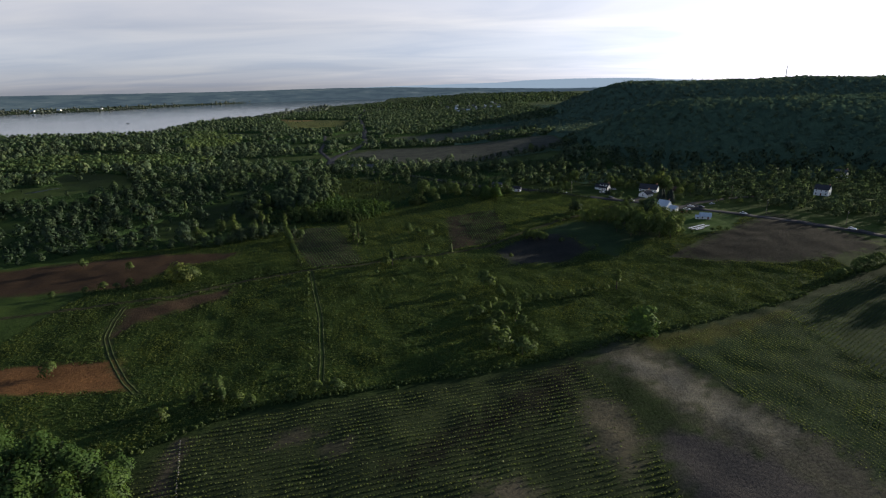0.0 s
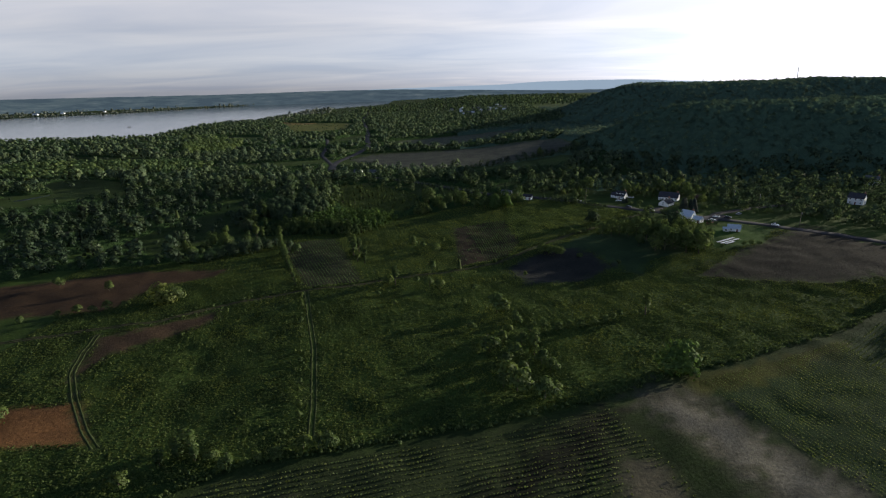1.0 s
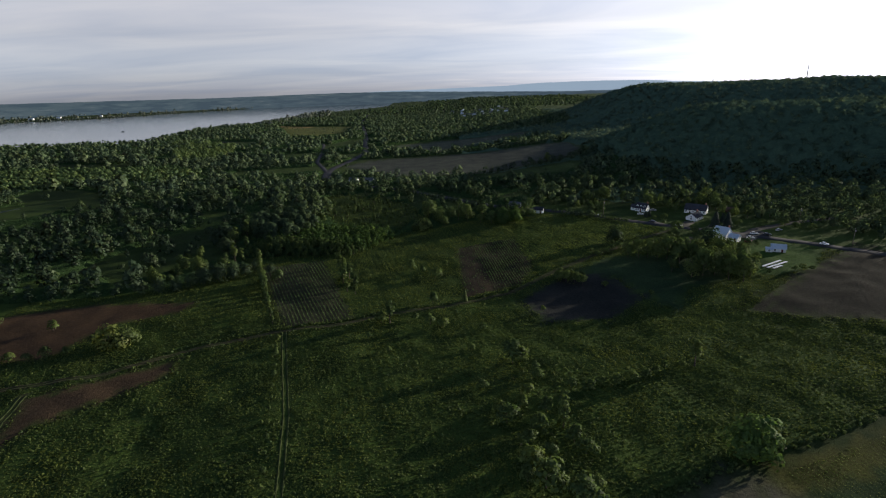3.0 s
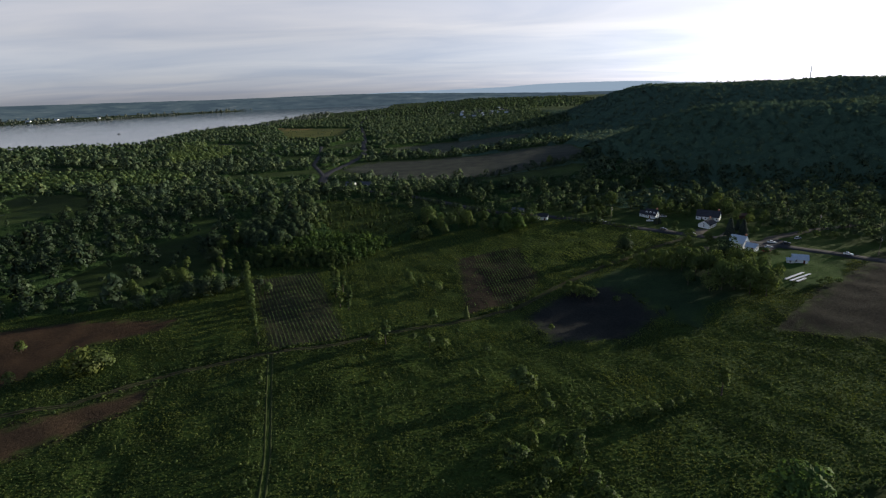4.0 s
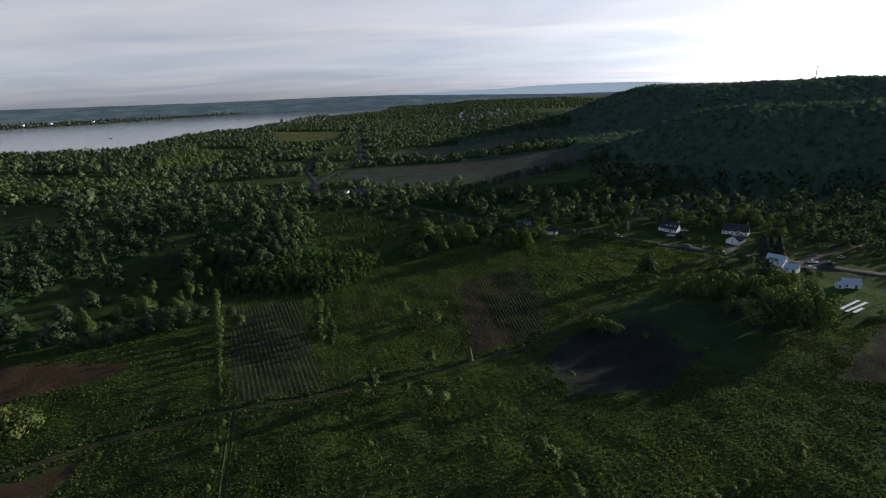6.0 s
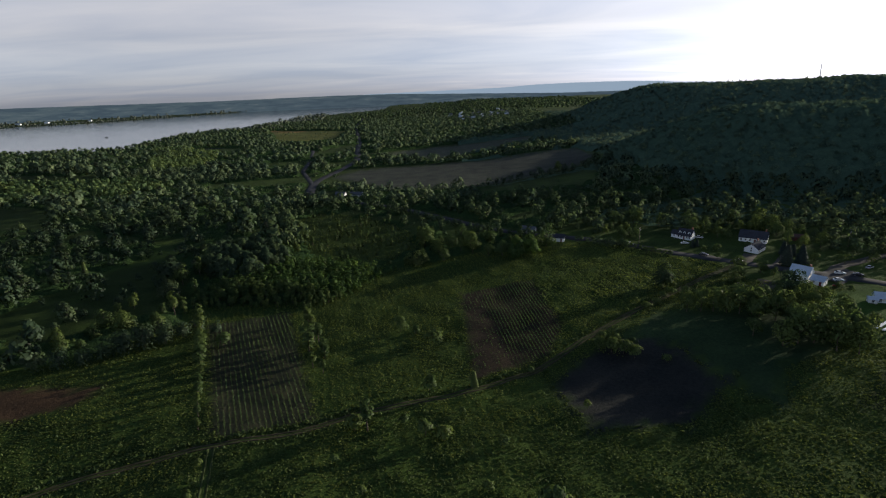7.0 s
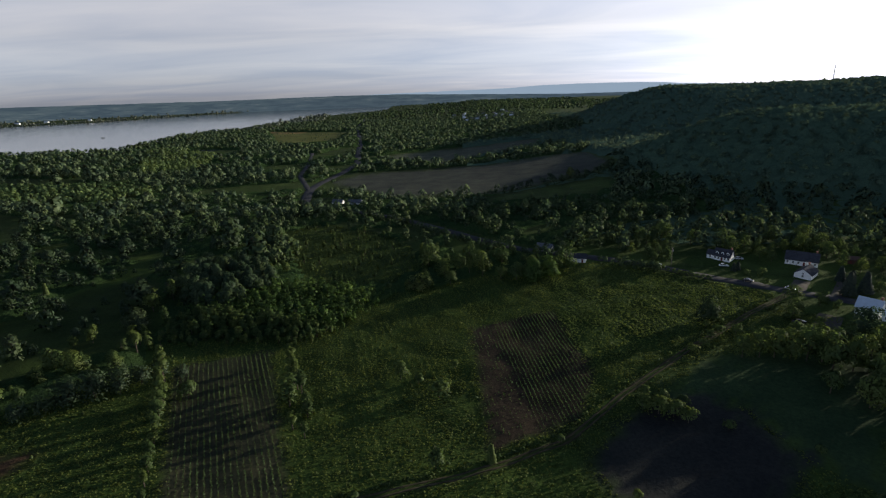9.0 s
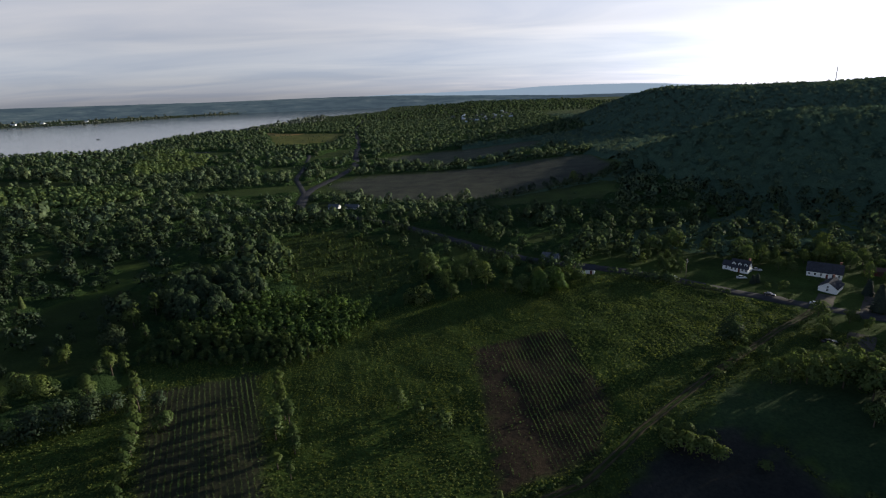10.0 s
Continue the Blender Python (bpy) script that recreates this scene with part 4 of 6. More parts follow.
# the copse of slender young trees at the head of the plots
xs, ys = seeds(rw, -150, -20, 395, 485, 3.5)
ok = (inside(xs, ys, COPSE) > -1.5) & (rw.uniform(0, 1, xs.size) < 0.9)
xs, ys = xs[ok], ys[ok]
hs = (4.6 + 4.6 * sstep(inside(xs, ys, COPSE) / 14)) * rw.uniform(0.72, 1.2, len(xs))
order = np.argsort(ys + 0.3 * xs)
for i in order[:130]:
    TALL[rt.randint(2)].put(rt, xs[i], ys[i], hs[i], 1.35, "slender young tree in a dense copse", "young trees of the copse")
rest = order[130:]
woodland("copse", "dense copse of slender young trees", rw, xs[rest], ys[rest], SAPLING, hs[rest] / 8.4, FIELD_LEAF)
xs, ys = seeds(rw, -160, -95, 428, 505, 6.6)
ok = inside(xs, ys, [(-154, 452), (-118, 430), (-98, 468), (-124, 502), (-157, 500)]) > 0
for x, y in zip(xs[ok], ys[ok]):
    SOLO[2].put(rt, x, y, rt.uniform(11, 15.5), 0.8, "tall dark leafy tree standing behind the copse", "tall trees behind the copse")
# young trees scattered over the old orchard, pale scrub on the marsh
xs, ys = seeds(rw, -140, -15, 455, 620, 6.0)
ok = (inside(xs, ys, ORCHARD) > 1) & (rw.uniform(0, 1, xs.size) < 0.15 + 0.5 * (waves(xs, ys, 34, 66) > 0))
for x, y in zip(xs[ok], ys[ok]):
    TALL[rt.randint(2)].put(rt, x, y, rt.uniform(3, 7.5), 1.3, "young tree scattered over rough grassland", "young trees on the rough grass")
xs, ys = seeds(rw, -700, -330, 700, 925, 5.8)
ok = (inside(xs, ys, PALE) > 0) & (rw.uniform(0, 1, xs.size) < 0.85)
woodland("willow_scrub", "pale yellow-green willow scrub on wet ground", rw, xs[ok], ys[ok], LOW, rw.uniform(1.7, 3.3, ok.sum()), PALE_LEAF)
xs, ys = seeds(rw, -700, -250, 950, 1420, 8.5)
ok = (inside(xs, ys, WILLOWS) > 0) & (inside(xs, ys, POND_MARSH) < 0) & (rw.uniform(0, 1, xs.size) < 0.8)
woodland("willow_stand", "tall pale green willows standing near the lake", rw, xs[ok], ys[ok], SLOPE, rw.uniform(0.7, 1.2, ok.sum()), PALE_LEAF)
xs, ys = seeds(rw, -1760, 380, 1000, 2300, 12.6)
ok = (rw.uniform(0, 1, xs.size) < wood_density(xs, ys) + 0.1) & in_view(xs, ys) & (inside(xs, ys, WOOD) > 0)
ok &= inside(xs, ys, LAKE) < -6
xs, ys = xs[ok], ys[ok]
woodland("far_woodland", "dense green woods reaching down to the lake shore", rw, xs, ys, FAR, rw.uniform(0.65, 1.25, len(xs)) * low_growth(xs, ys), FAR_LEAF)
xs, ys = seeds(rw, -1500, 900, 2300, 4700, 30.0)
ok = in_view(xs, ys) & (inside(xs, ys, LAKE) < -6) & (rw.uniform(0, 1, xs.size) < 0.75)
xs, ys = xs[ok], ys[ok]
woodland("distant_woodland", "distant wooded land along the lake", rw, xs, ys, DOT, np.where(inside(xs, ys, LAKE) > -260, 0.5, 1.0) * rw.uniform(0.7, 1.3, len(xs)), LEAF_DARK)
xs, ys = seeds(rw, -4600, -300, 1900, 4750, 42.0)
inl = inside(xs, ys, LAKE)
ok = in_view(xs, ys) & (inl < -6) & (rw.uniform(0, 1, xs.size) < np.where(inl > -90, 0.95, 0.25 + 0.5 * waves(xs, ys, 500, 61))) & (xs < -0.2 * ys)
xs, ys = xs[ok], ys[ok]
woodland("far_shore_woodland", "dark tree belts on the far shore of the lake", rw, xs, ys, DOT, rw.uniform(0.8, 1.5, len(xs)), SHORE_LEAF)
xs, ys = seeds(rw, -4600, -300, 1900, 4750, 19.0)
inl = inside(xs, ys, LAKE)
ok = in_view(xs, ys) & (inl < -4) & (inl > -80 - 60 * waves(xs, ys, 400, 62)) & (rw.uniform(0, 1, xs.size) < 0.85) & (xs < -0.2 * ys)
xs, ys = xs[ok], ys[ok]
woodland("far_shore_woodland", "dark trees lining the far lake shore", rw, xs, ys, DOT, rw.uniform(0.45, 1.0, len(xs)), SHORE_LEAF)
# wooded hill
road_x, road_y = zip(*[p for p in ROAD if p[0] <= 300])


def past_road(x, y):
    """Metres north of the road, along y."""
    return y - np.interp(x, road_x, road_y)


xs, ys = seeds(rw, 30, 1500, 500, 1950, 11.6)
back = past_road(xs, ys)
ok = in_view(xs, ys) & (inside(xs, ys, FAR_1) < -8) & (inside(xs, ys, FAR_2) < -8) & (inside(xs, ys, VERGE) < 0) & ((ys > 560) | (back > 60)) & (rw.uniform(0, 1, xs.size) < 0.97)
ok &= inside(xs, ys, WOOD) < 0
xs, ys = xs[ok], ys[ok]
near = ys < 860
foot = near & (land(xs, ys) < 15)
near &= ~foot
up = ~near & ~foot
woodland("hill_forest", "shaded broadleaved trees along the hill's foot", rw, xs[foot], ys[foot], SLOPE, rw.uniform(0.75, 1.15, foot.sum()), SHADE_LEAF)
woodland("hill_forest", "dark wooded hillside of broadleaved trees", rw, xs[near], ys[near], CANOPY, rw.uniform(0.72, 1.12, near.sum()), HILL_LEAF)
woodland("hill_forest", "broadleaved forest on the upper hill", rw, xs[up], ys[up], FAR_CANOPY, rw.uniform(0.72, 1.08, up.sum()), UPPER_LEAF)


def on_hill(x, y):
    m = sstep((-inside(x, y, FAR_1) - 6) / 8) * sstep((-inside(x, y, FAR_2) - 6) / 8) * sstep((-inside(x, y, VERGE) - 2) / 8) * np.where(inside(x, y, WOOD) < 4, 1.0, 0.0)
    return m * np.where(in_view(x, y) & ((y > 565) | (past_road(x, y) > 66)), 1.0, 0.0)


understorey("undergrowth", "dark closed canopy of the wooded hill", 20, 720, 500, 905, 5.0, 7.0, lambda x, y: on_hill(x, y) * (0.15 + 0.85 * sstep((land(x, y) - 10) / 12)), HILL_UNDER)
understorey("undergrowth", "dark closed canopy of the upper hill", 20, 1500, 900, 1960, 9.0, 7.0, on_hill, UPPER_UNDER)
# trees behind the houses and beyond the road
xs, ys = seeds(rw, 40, 520, 330, 580, 7.2)
back = past_road(xs, ys)
yard = (xs > 118) & (xs < 285)
ok = in_view(xs, ys) & (back > np.where(yard, 58 - 0.10 * (xs - 118), 9)) & (inside(xs, ys, WOOD) < 0) & ((ys < 510) | (back < 75)) & (rw.uniform(0, 1, xs.size) < 0.88)
ok &= ~((xs > 293) & (xs < 318) & (ys > 405) & (ys < 434))
ok &= np.hypot(xs - 202, ys - 463.5) > 9
ok &= np.hypot(xs - 178, ys - 464.5) > 13
xs, ys = xs[ok], ys[ok]
hs = rw.uniform(0.6, 1.2, len(xs))
order = np.argsort(np.hypot(xs - 150, ys - 470))
for i in order[:55]:
    k = BROAD[rt.randint(5)]
    k.put(rt, xs[i], ys[i], 10.5 * hs[i], 1.0, "leafy tree behind the roadside houses", "trees behind the houses")
rest = order[55:]
woodland("roadside_woodland", "leafy trees beyond the country road", rw, xs[rest], ys[rest], MID, hs[rest], LEAF_DARK)

# the big crowns beside the cottage, and the bright one on the wood's edge
for x, y, h in ((22, 285, 8.2), (17, 286.5, 7.2), (27.5, 286.5, 7.6), (12, 288, 6.4), (31, 291, 6.0)):
    stand(SOLO[1:2] if h > 7.4 else BROAD, x, y, h, 1.1, "big bright-topped tree beside the cottage", "trees by the cottage")
stand(PALE_SHRUB, -13.3, 284.5, 5.4, 1.2, "bright yellow-green tree at the wood's edge")
stand(PALE_SHRUB, -16.5, 285.5, 4.4, 1.2, "bright yellow-green tree at the wood's edge")
# brush along the near side of the road
line = np.array(ROAD[:8])
seg = np.linspace(0, len(line) - 1.001, 120)
i0 = seg.astype(int)
tx, ty = line[i0 + 1, 0] - line[i0, 0], line[i0 + 1, 1] - line[i0, 1]
tl = np.hypot(tx, ty)
off = -7.0 - rw.uniform(0, 4, 120)
px = line[i0, 0] + tx * (seg - i0) - ty / tl * off
py = line[i0, 1] + ty * (seg - i0) + tx / tl * off
ok = ~((np.hypot(px - 65, py - 480) < 9))
woodland("roadside_brush", "leafy brush and small trees along the road", rw, px[ok], py[ok], MID, rw.uniform(0.35, 0.85, ok.sum()), LEAF_DARK)

# far single tree in the brown field
BROAD[0].put(rt, 124, 772, 15, 0.9, "lone round tree at the edge of a brown field")

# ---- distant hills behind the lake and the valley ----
FARHILL, nt, p = material("hazed_hills", 1.0, 0.0, 0.0)
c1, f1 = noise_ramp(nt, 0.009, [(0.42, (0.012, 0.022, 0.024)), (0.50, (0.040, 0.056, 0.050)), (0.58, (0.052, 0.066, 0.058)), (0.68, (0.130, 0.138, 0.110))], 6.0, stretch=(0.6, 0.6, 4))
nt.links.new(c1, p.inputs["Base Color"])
# bluish emission stands in for the haze over the far land
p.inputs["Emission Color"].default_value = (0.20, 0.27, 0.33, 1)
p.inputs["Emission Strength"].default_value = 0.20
HAZED_HILL, nt, p = material("hazed_mountain", 1.0, 0.0, 0.0)
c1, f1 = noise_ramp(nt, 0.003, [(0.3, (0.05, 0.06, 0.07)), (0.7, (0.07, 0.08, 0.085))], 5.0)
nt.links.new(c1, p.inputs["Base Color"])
# the mountain's pale blue is haze, put in as emission
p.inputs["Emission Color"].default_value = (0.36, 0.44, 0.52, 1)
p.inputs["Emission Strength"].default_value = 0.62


def far_ridge(name, label, azs, heights, rad, deep, mat, rough, seed):
    """A rounded ridge far off: its crest follows (azimuth, height) from the flight's middle."""
    az = np.linspace(azs[0], azs[-1], 240)
    top = np.interp(az, azs, heights) + rough * waves(az * 60, az * 0, 60, seed) + rough * 0.5 * waves(az * 60, az * 0, 14, seed + 1)
    rows = []
    for k, f in ((0.0, 0.0), (0.35, 0.42), (0.7, 0.80), (1.0, 1.0), (1.25, 0.6)):
        r0 = rad - deep * (1 - k)
        a = np.radians(az)
        rows.append(np.stack([np.sin(a) * r0, 100 + np.cos(a) * r0, -12 + (top + 12) * f], 1))
    v = np.concatenate(rows)
    n = len(az)
    f = [(k * n + i, k * n + i + 1, (k + 1) * n + i + 1, (k + 1) * n + i) for k in range(4) for i in range(n - 1)]
    return tagged(new(name, np_mesh(name, v, f, [mat], smooth=True)), label, "hills", kind="structure")


far_ridge("backdrop", "low hazy blue-green land on the horizon", [-75, -45, -39, -22, -11, -5, 0, 7, 12, 30, 60], [90, 87, 84, 76, 83, 79, 66, 50, 40, 40, 40], 4700, 420, FARHILL, 1.5, 71)
far_ridge("backdrop", "pale blue mountain in the haze", [-18, -11, -6, 0, 6, 9, 13, 18, 20.5, 22, 30], [52, 74, 86, 91, 98, 112, 116, 112, 104, 92, 70], 4840, 90, HAZED_HILL, 1.0, 75)

# ---- meadow herbs and crops ----


def kites(r, px, py, lift, size, tone, up=0.5, face=None):
    """Leaf kites at many places at once, tilted at random, in clumps that face one way."""
    n = len(px)
    z = land(px, py) + lift
    pos = np.stack([px, py, z], 1)
    nor = r.normal(size=(n, 3)); nor[:, 2] = np.abs(nor[:, 2]) * 0.7 + up
    nor /= np.linalg.norm(nor, axis=1)[:, None]
    a = np.cross(nor, r.normal(size=(n, 3))); a /= np.linalg.norm(a, axis=1)[:, None]
    b = np.cross(nor, a)
    s = np.asarray(size)[:, None]
    t = r.uniform(0.5, 0.95, n)[:, None]
    q = np.stack([pos - a * s, pos - b * s * t + nor * s * 0.2, pos + a * s, pos + b * s * t + nor * s * 0.2], 1)
    way = nor if face is None else face + 0.40 * nor
    way = way / np.linalg.norm(way, axis=1)[:, None]
    return np.concatenate([q, np.repeat(way[:, None, :], 4, 1)], 2).reshape(-1, 6), np.repeat(tone, 4)


def growth(name, label, q, tone, mat, category):
    return tagged(new(name, leaf_mesh(name, q, mat, tone)), label, category, kind="stuff")


BARE_GROUND = (NEAR_CROP, RIGHT_CROP, TAN, BARE, FIELD_A, FIELD_B, FIELD_C, RED_SOIL, SOIL_2, SOIL_3, SOIL_4, LAWN, LANE, SHADY)
BEANS = plan([(26, 262), (24, 252), (27, 229), (46, 239), (78, 258), (88, 266), (76, 277), (62, 290), (40, 290), (28, 284)])
rh = np.random.RandomState(31)


def open_meadow(x, y):
    ok = (inside(x, y, WOOD) < 2) & in_view(x, y) & (y > np.interp(x, [a for a, b in HEDGE], [b for a, b in HEDGE]) + 1.5)
    for poly in BARE_GROUND:
        ok &= inside(x, y, poly) < 0.5 + 1.2 * waves(x, y, 9, 21)
    for line, half in ((TRACK, 1.4), (TRACK_W, 2.2), (TRACK_S, 1.3), (ROAD, 6)):
        ok &= along(x, y, line) > half
    return ok


def drills(x, y):
    """Old drill rows along the field, where they still show."""
    return np.sin((x * 0.968 + y * 0.251) * math.tau / 3.1 + 0.8 * waves(x, y, 24, 95)) * np.clip(0.4 + 0.9 * waves(x, y, 70, 94), 0, 1)


def herbs(name, label, x0, x1, y0, y1, gap, size, mat, keep, leaves=4):
    """Rough growth as many small rounded tufts of leaves, taller and thicker in patches."""
    r = rh
    xs, ys = seeds(r, x0, x1, y0, y1, gap)
    ok = keep(xs, ys)
    xs, ys = xs[ok], ys[ok]
    rank = np.clip(0.60 + 0.30 * waves(xs, ys, 34, 52) + 0.22 * waves(xs, ys, 8, 53) + 0.40 * drills(xs, ys), 0.1, 1.25)
    ok = r.uniform(0, 1, len(xs)) < 0.45 + 0.6 * rank
    xs, ys, rank = xs[ok], ys[ok], rank[ok]
    tone = np.clip(0.5 + 0.36 * waves(xs, ys, 60, 55) + 0.14 * r.normal(size=len(xs)), 0, 0.999)
    wide = size * (0.75 + 0.35 * rank) * r.uniform(0.7, 1.3, len(xs))
    high = size * (0.18 + 0.42 * rank) * r.uniform(0.7, 1.4, len(xs))
    base = land(xs, ys)
    n = len(xs)
    vs, ts = [], []
    for k in range(leaves):
        az = k * math.tau / leaves * 2.3 + r.uniform(0, math.tau, n)
        up = r.uniform(0.15, 1.0, n) if k else np.full(n, 0.97)
        out = np.sqrt(1 - up * up)
        d = np.stack([np.cos(az) * out, np.sin(az) * out, up], 1)
        pos = np.stack([xs + d[:, 0] * wide, ys + d[:, 1] * wide, base + d[:, 2] * high], 1)
        nor = d + 0.35 * r.normal(size=(n, 3))
        nor /= np.linalg.norm(nor, axis=1)[:, None]
        a = np.cross(nor, r.normal(size=(n, 3))); a /= np.linalg.norm(a, axis=1)[:, None]
        b = np.cross(nor, a)
        s = (wide * r.uniform(0.5, 0.85, n))[:, None]
        t = r.uniform(0.6, 0.95, n)[:, None]
        q = np.stack([pos - a * s, pos - b * s * t, pos + a * s, pos + b * s * t], 1)
        way = 0.78 * d + 0.25 * nor + np.array([0, 0, 0.30])
        way /= np.linalg.norm(way, axis=1)[:, None]
        vs.append(np.concatenate([q, np.repeat(way[:, None, :], 4, 1)], 2).reshape(-1, 6)); ts.append(np.repeat(tone, 4))
    return growth(name, label, np.concatenate(vs), np.concatenate(ts), mat, "meadow")


herbs("meadow_herbs", "knee-high rough green meadow herbs and grasses", -190, 215, 120, 305, 0.84, 0.42, HERB, lambda x, y: open_meadow(x, y) & (inside(x, y, BEANS) < 0))
herbs("meadow_herbs", "rough green meadow growth around the small plots", -225, 255, 305, 480, 0.92, 0.38, HERB, lambda x, y: open_meadow(x, y) & (inside(x, y, BEANS) < 0) & (inside(x, y, plan([(92, 250), (60, 290), (70, 330), (160, 330), (160, 190), (134, 232)])) < 0))
herbs("bean_field", "leafy bright green bean field beside the road", 35, 145, 355, 470, 1.0, 0.52, BEAN, lambda x, y: (inside(x, y, BEANS) > 0) & (along(x, y, TRACK) > 3) & (along(x, y, ROAD) > 6))
herbs("wood_floor_growth", "rough grass and brush in the glades", -330, 40, 360, 640, 1.7, 0.6, HERB, lambda x, y: in_view(x, y) & (inside(x, y, ORCHARD) > -4))

xs, ys = seeds(rh, -190, 215, 125, 470, 4.6)
ok = open_meadow(xs, ys) & (inside(xs, ys, BEANS) < 0) & (rh.uniform(0, 1, xs.size) < np.clip(0.30 + 0.6 * waves(xs, ys, 40, 96), 0.06, 0.9))
xs, ys = xs[ok], ys[ok]
v, f, t = stack_trees(rh, LOW, np.stack([xs, ys, land(xs, ys) - 0.15], 1), 0.22 + 0.34 * rh.uniform(0, 1, len(xs)) ** 2, rh.uniform(0, 1, len(xs)))
tagged(new("meadow_tufts", leaf_mesh("meadow_tufts", v, LEAF, t)), "small bushes and tall weed tufts dotting the meadow", "meadow", kind="stuff")


def crop_rows(name, label, poly, way, gap, step, size, mat, keep, y_low=0, clumps=3):
    """Plants in straight rows: way is the rows' direction in degrees, gap between rows, step along them."""
    a = radians(way)
    d, n = np.array([math.cos(a), math.sin(a)]), np.array([-math.sin(a), math.cos(a)])
    c = np.mean(poly, 0)
    m = np.max(np.hypot(*(np.array(poly) - c).T)) + 5
    uu, vv = np.meshgrid(np.arange(-m, m, step), np.arange(-m, m, gap))
    uu = uu + rh.uniform(-0.28, 0.28, uu.shape) * step
    vv = vv + rh.normal(size=vv.shape) * 0.05 * gap + 0.25 * gap * np.sin(uu / 31)
    px, py = (c[0] + uu * d[0] + vv * n[0]).ravel(), (c[1] + uu * d[1] + vv * n[1]).ravel()
    ok = (inside(px, py, poly) > 0.6) & (py > y_low)
    px, py = px[ok], py[ok]
    ok = rh.uniform(0, 1, len(px)) < keep(px, py)
    px, py = px[ok], py[ok]
    big = np.clip(0.8 + 0.3 * waves(px, py, 26, 57), 0.4, 1.3)
    tone = np.clip(0.5 + 0.25 * waves(px, py, 30, 58) + 0.2 * rh.normal(size=len(px)), 0, 0.999)
    qs, ts = [], []
    for k in range(clumps):
        q, t = kites(rh, px + rh.uniform(-0.2, 0.2, len(px)), py + rh.uniform(-0.2, 0.2, len(px)), size * big * rh.uniform(0.4, 1.1, len(px)), size * big * rh.uniform(0.6, 1.1, len(px)), tone, 0.0)
        qs.append(q); ts.append(t)
    return growth(name, label, np.concatenate(qs), np.concatenate(ts), mat, "crop")


crop_rows("crop_rows", "low crop plants in straight rows on dry soil", NEAR_CROP, 15, 2.05, 0.95, 0.36, CROP, lambda x, y: np.clip(0.96 - 0.85 * sstep(np.maximum(np.maximum(inside(x, y, PATCH_1), inside(x, y, PATCH_2)), np.maximum(inside(x, y, PATCH_3), inside(x, y, PATCH_4))) / 5 + 0.5), 0.1, 1), 100)
crop_rows("crop_rows", "thin rows of seedlings on a pale sandy field", RIGHT_CROP, -76, 1.5, 0.5, 0.22, CROP, lambda x, y: np.clip(0.9 - 0.7 * sstep(inside(x, y, TAN) / 8 + 0.6), 0.1, 1) * (x < 150), 100)
crop_rows("crop_rows", "thin rows of seedlings on a pale sandy field", RIGHT_CROP, 36, 1.7, 0.7, 0.24, CROP, lambda x, y: 0.9 * (x > 148), 120)
crop_rows("vegetable_rows", "rows of vegetables in a small tilled plot", FIELD_A, -67, 1.75, 0.32, 0.25, VEG, lambda x, y: np.clip(0.85 + 0.25 * waves(x, y, 22, 59), 0.3, 1))
crop_rows("vegetable_rows", "rows of young plants in a brown tilled plot", FIELD_B, -84, 1.45, 0.36, 0.26, VEG, lambda x, y: np.where(x + 0.12 * (y - 360) > 16, 0.92, 0.16 + 0.4 * (waves(x, y, 9, 60) > 0.4)))
# tall weeds along the boundary ditch
line = np.array(HEDGE)
seg = np.linspace(0, len(line) - 1.001, 900)
i0 = seg.astype(int)
px = line[i0, 0] + (line[i0 + 1, 0] - line[i0, 0]) * (seg - i0) + rh.normal(size=900) * 0.9
py = line[i0, 1] + (line[i0 + 1, 1] - line[i0, 1]) * (seg - i0) + rh.normal(size=900) * 0.9
v, f, t = stack_trees(rh, LOW, np.stack([px, py, land(px, py) - 0.1], 1), rh.uniform(0.22, 0.62, 900), rh.uniform(0, 1, 900))
tagged(new("hedgerow", leaf_mesh("hedgerow", v, LEAF, t)), "strip of tall weeds and brush along a field ditch", "hedge", kind="stuff")
line = np.array(TRACK)
seg = np.linspace(3.2, len(line) - 1.3, 420)
i0 = seg.astype(int)
off = np.where(rh.uniform(0, 1, 420) < 0.75, 2.9, -2.9) + rh.normal(size=420) * 0.5
tx, ty = line[i0 + 1, 0] - line[i0, 0], line[i0 + 1, 1] - line[i0, 1]
tl = np.hypot(tx, ty)
px = line[i0, 0] + tx * (seg - i0) - ty / tl * off
py = line[i0, 1] + ty * (seg - i0) + tx / tl * off
v, f, t = stack_trees(rh, LOW, np.stack([px, py, land(px, py) - 0.1], 1), rh.uniform(0.2, 0.6, 420), rh.uniform(0, 1, 420))
tagged(new("track_weeds", leaf_mesh("track_weeds", v, LEAF, t)), "tall weeds along a rutted field track", "hedge", kind="stuff")

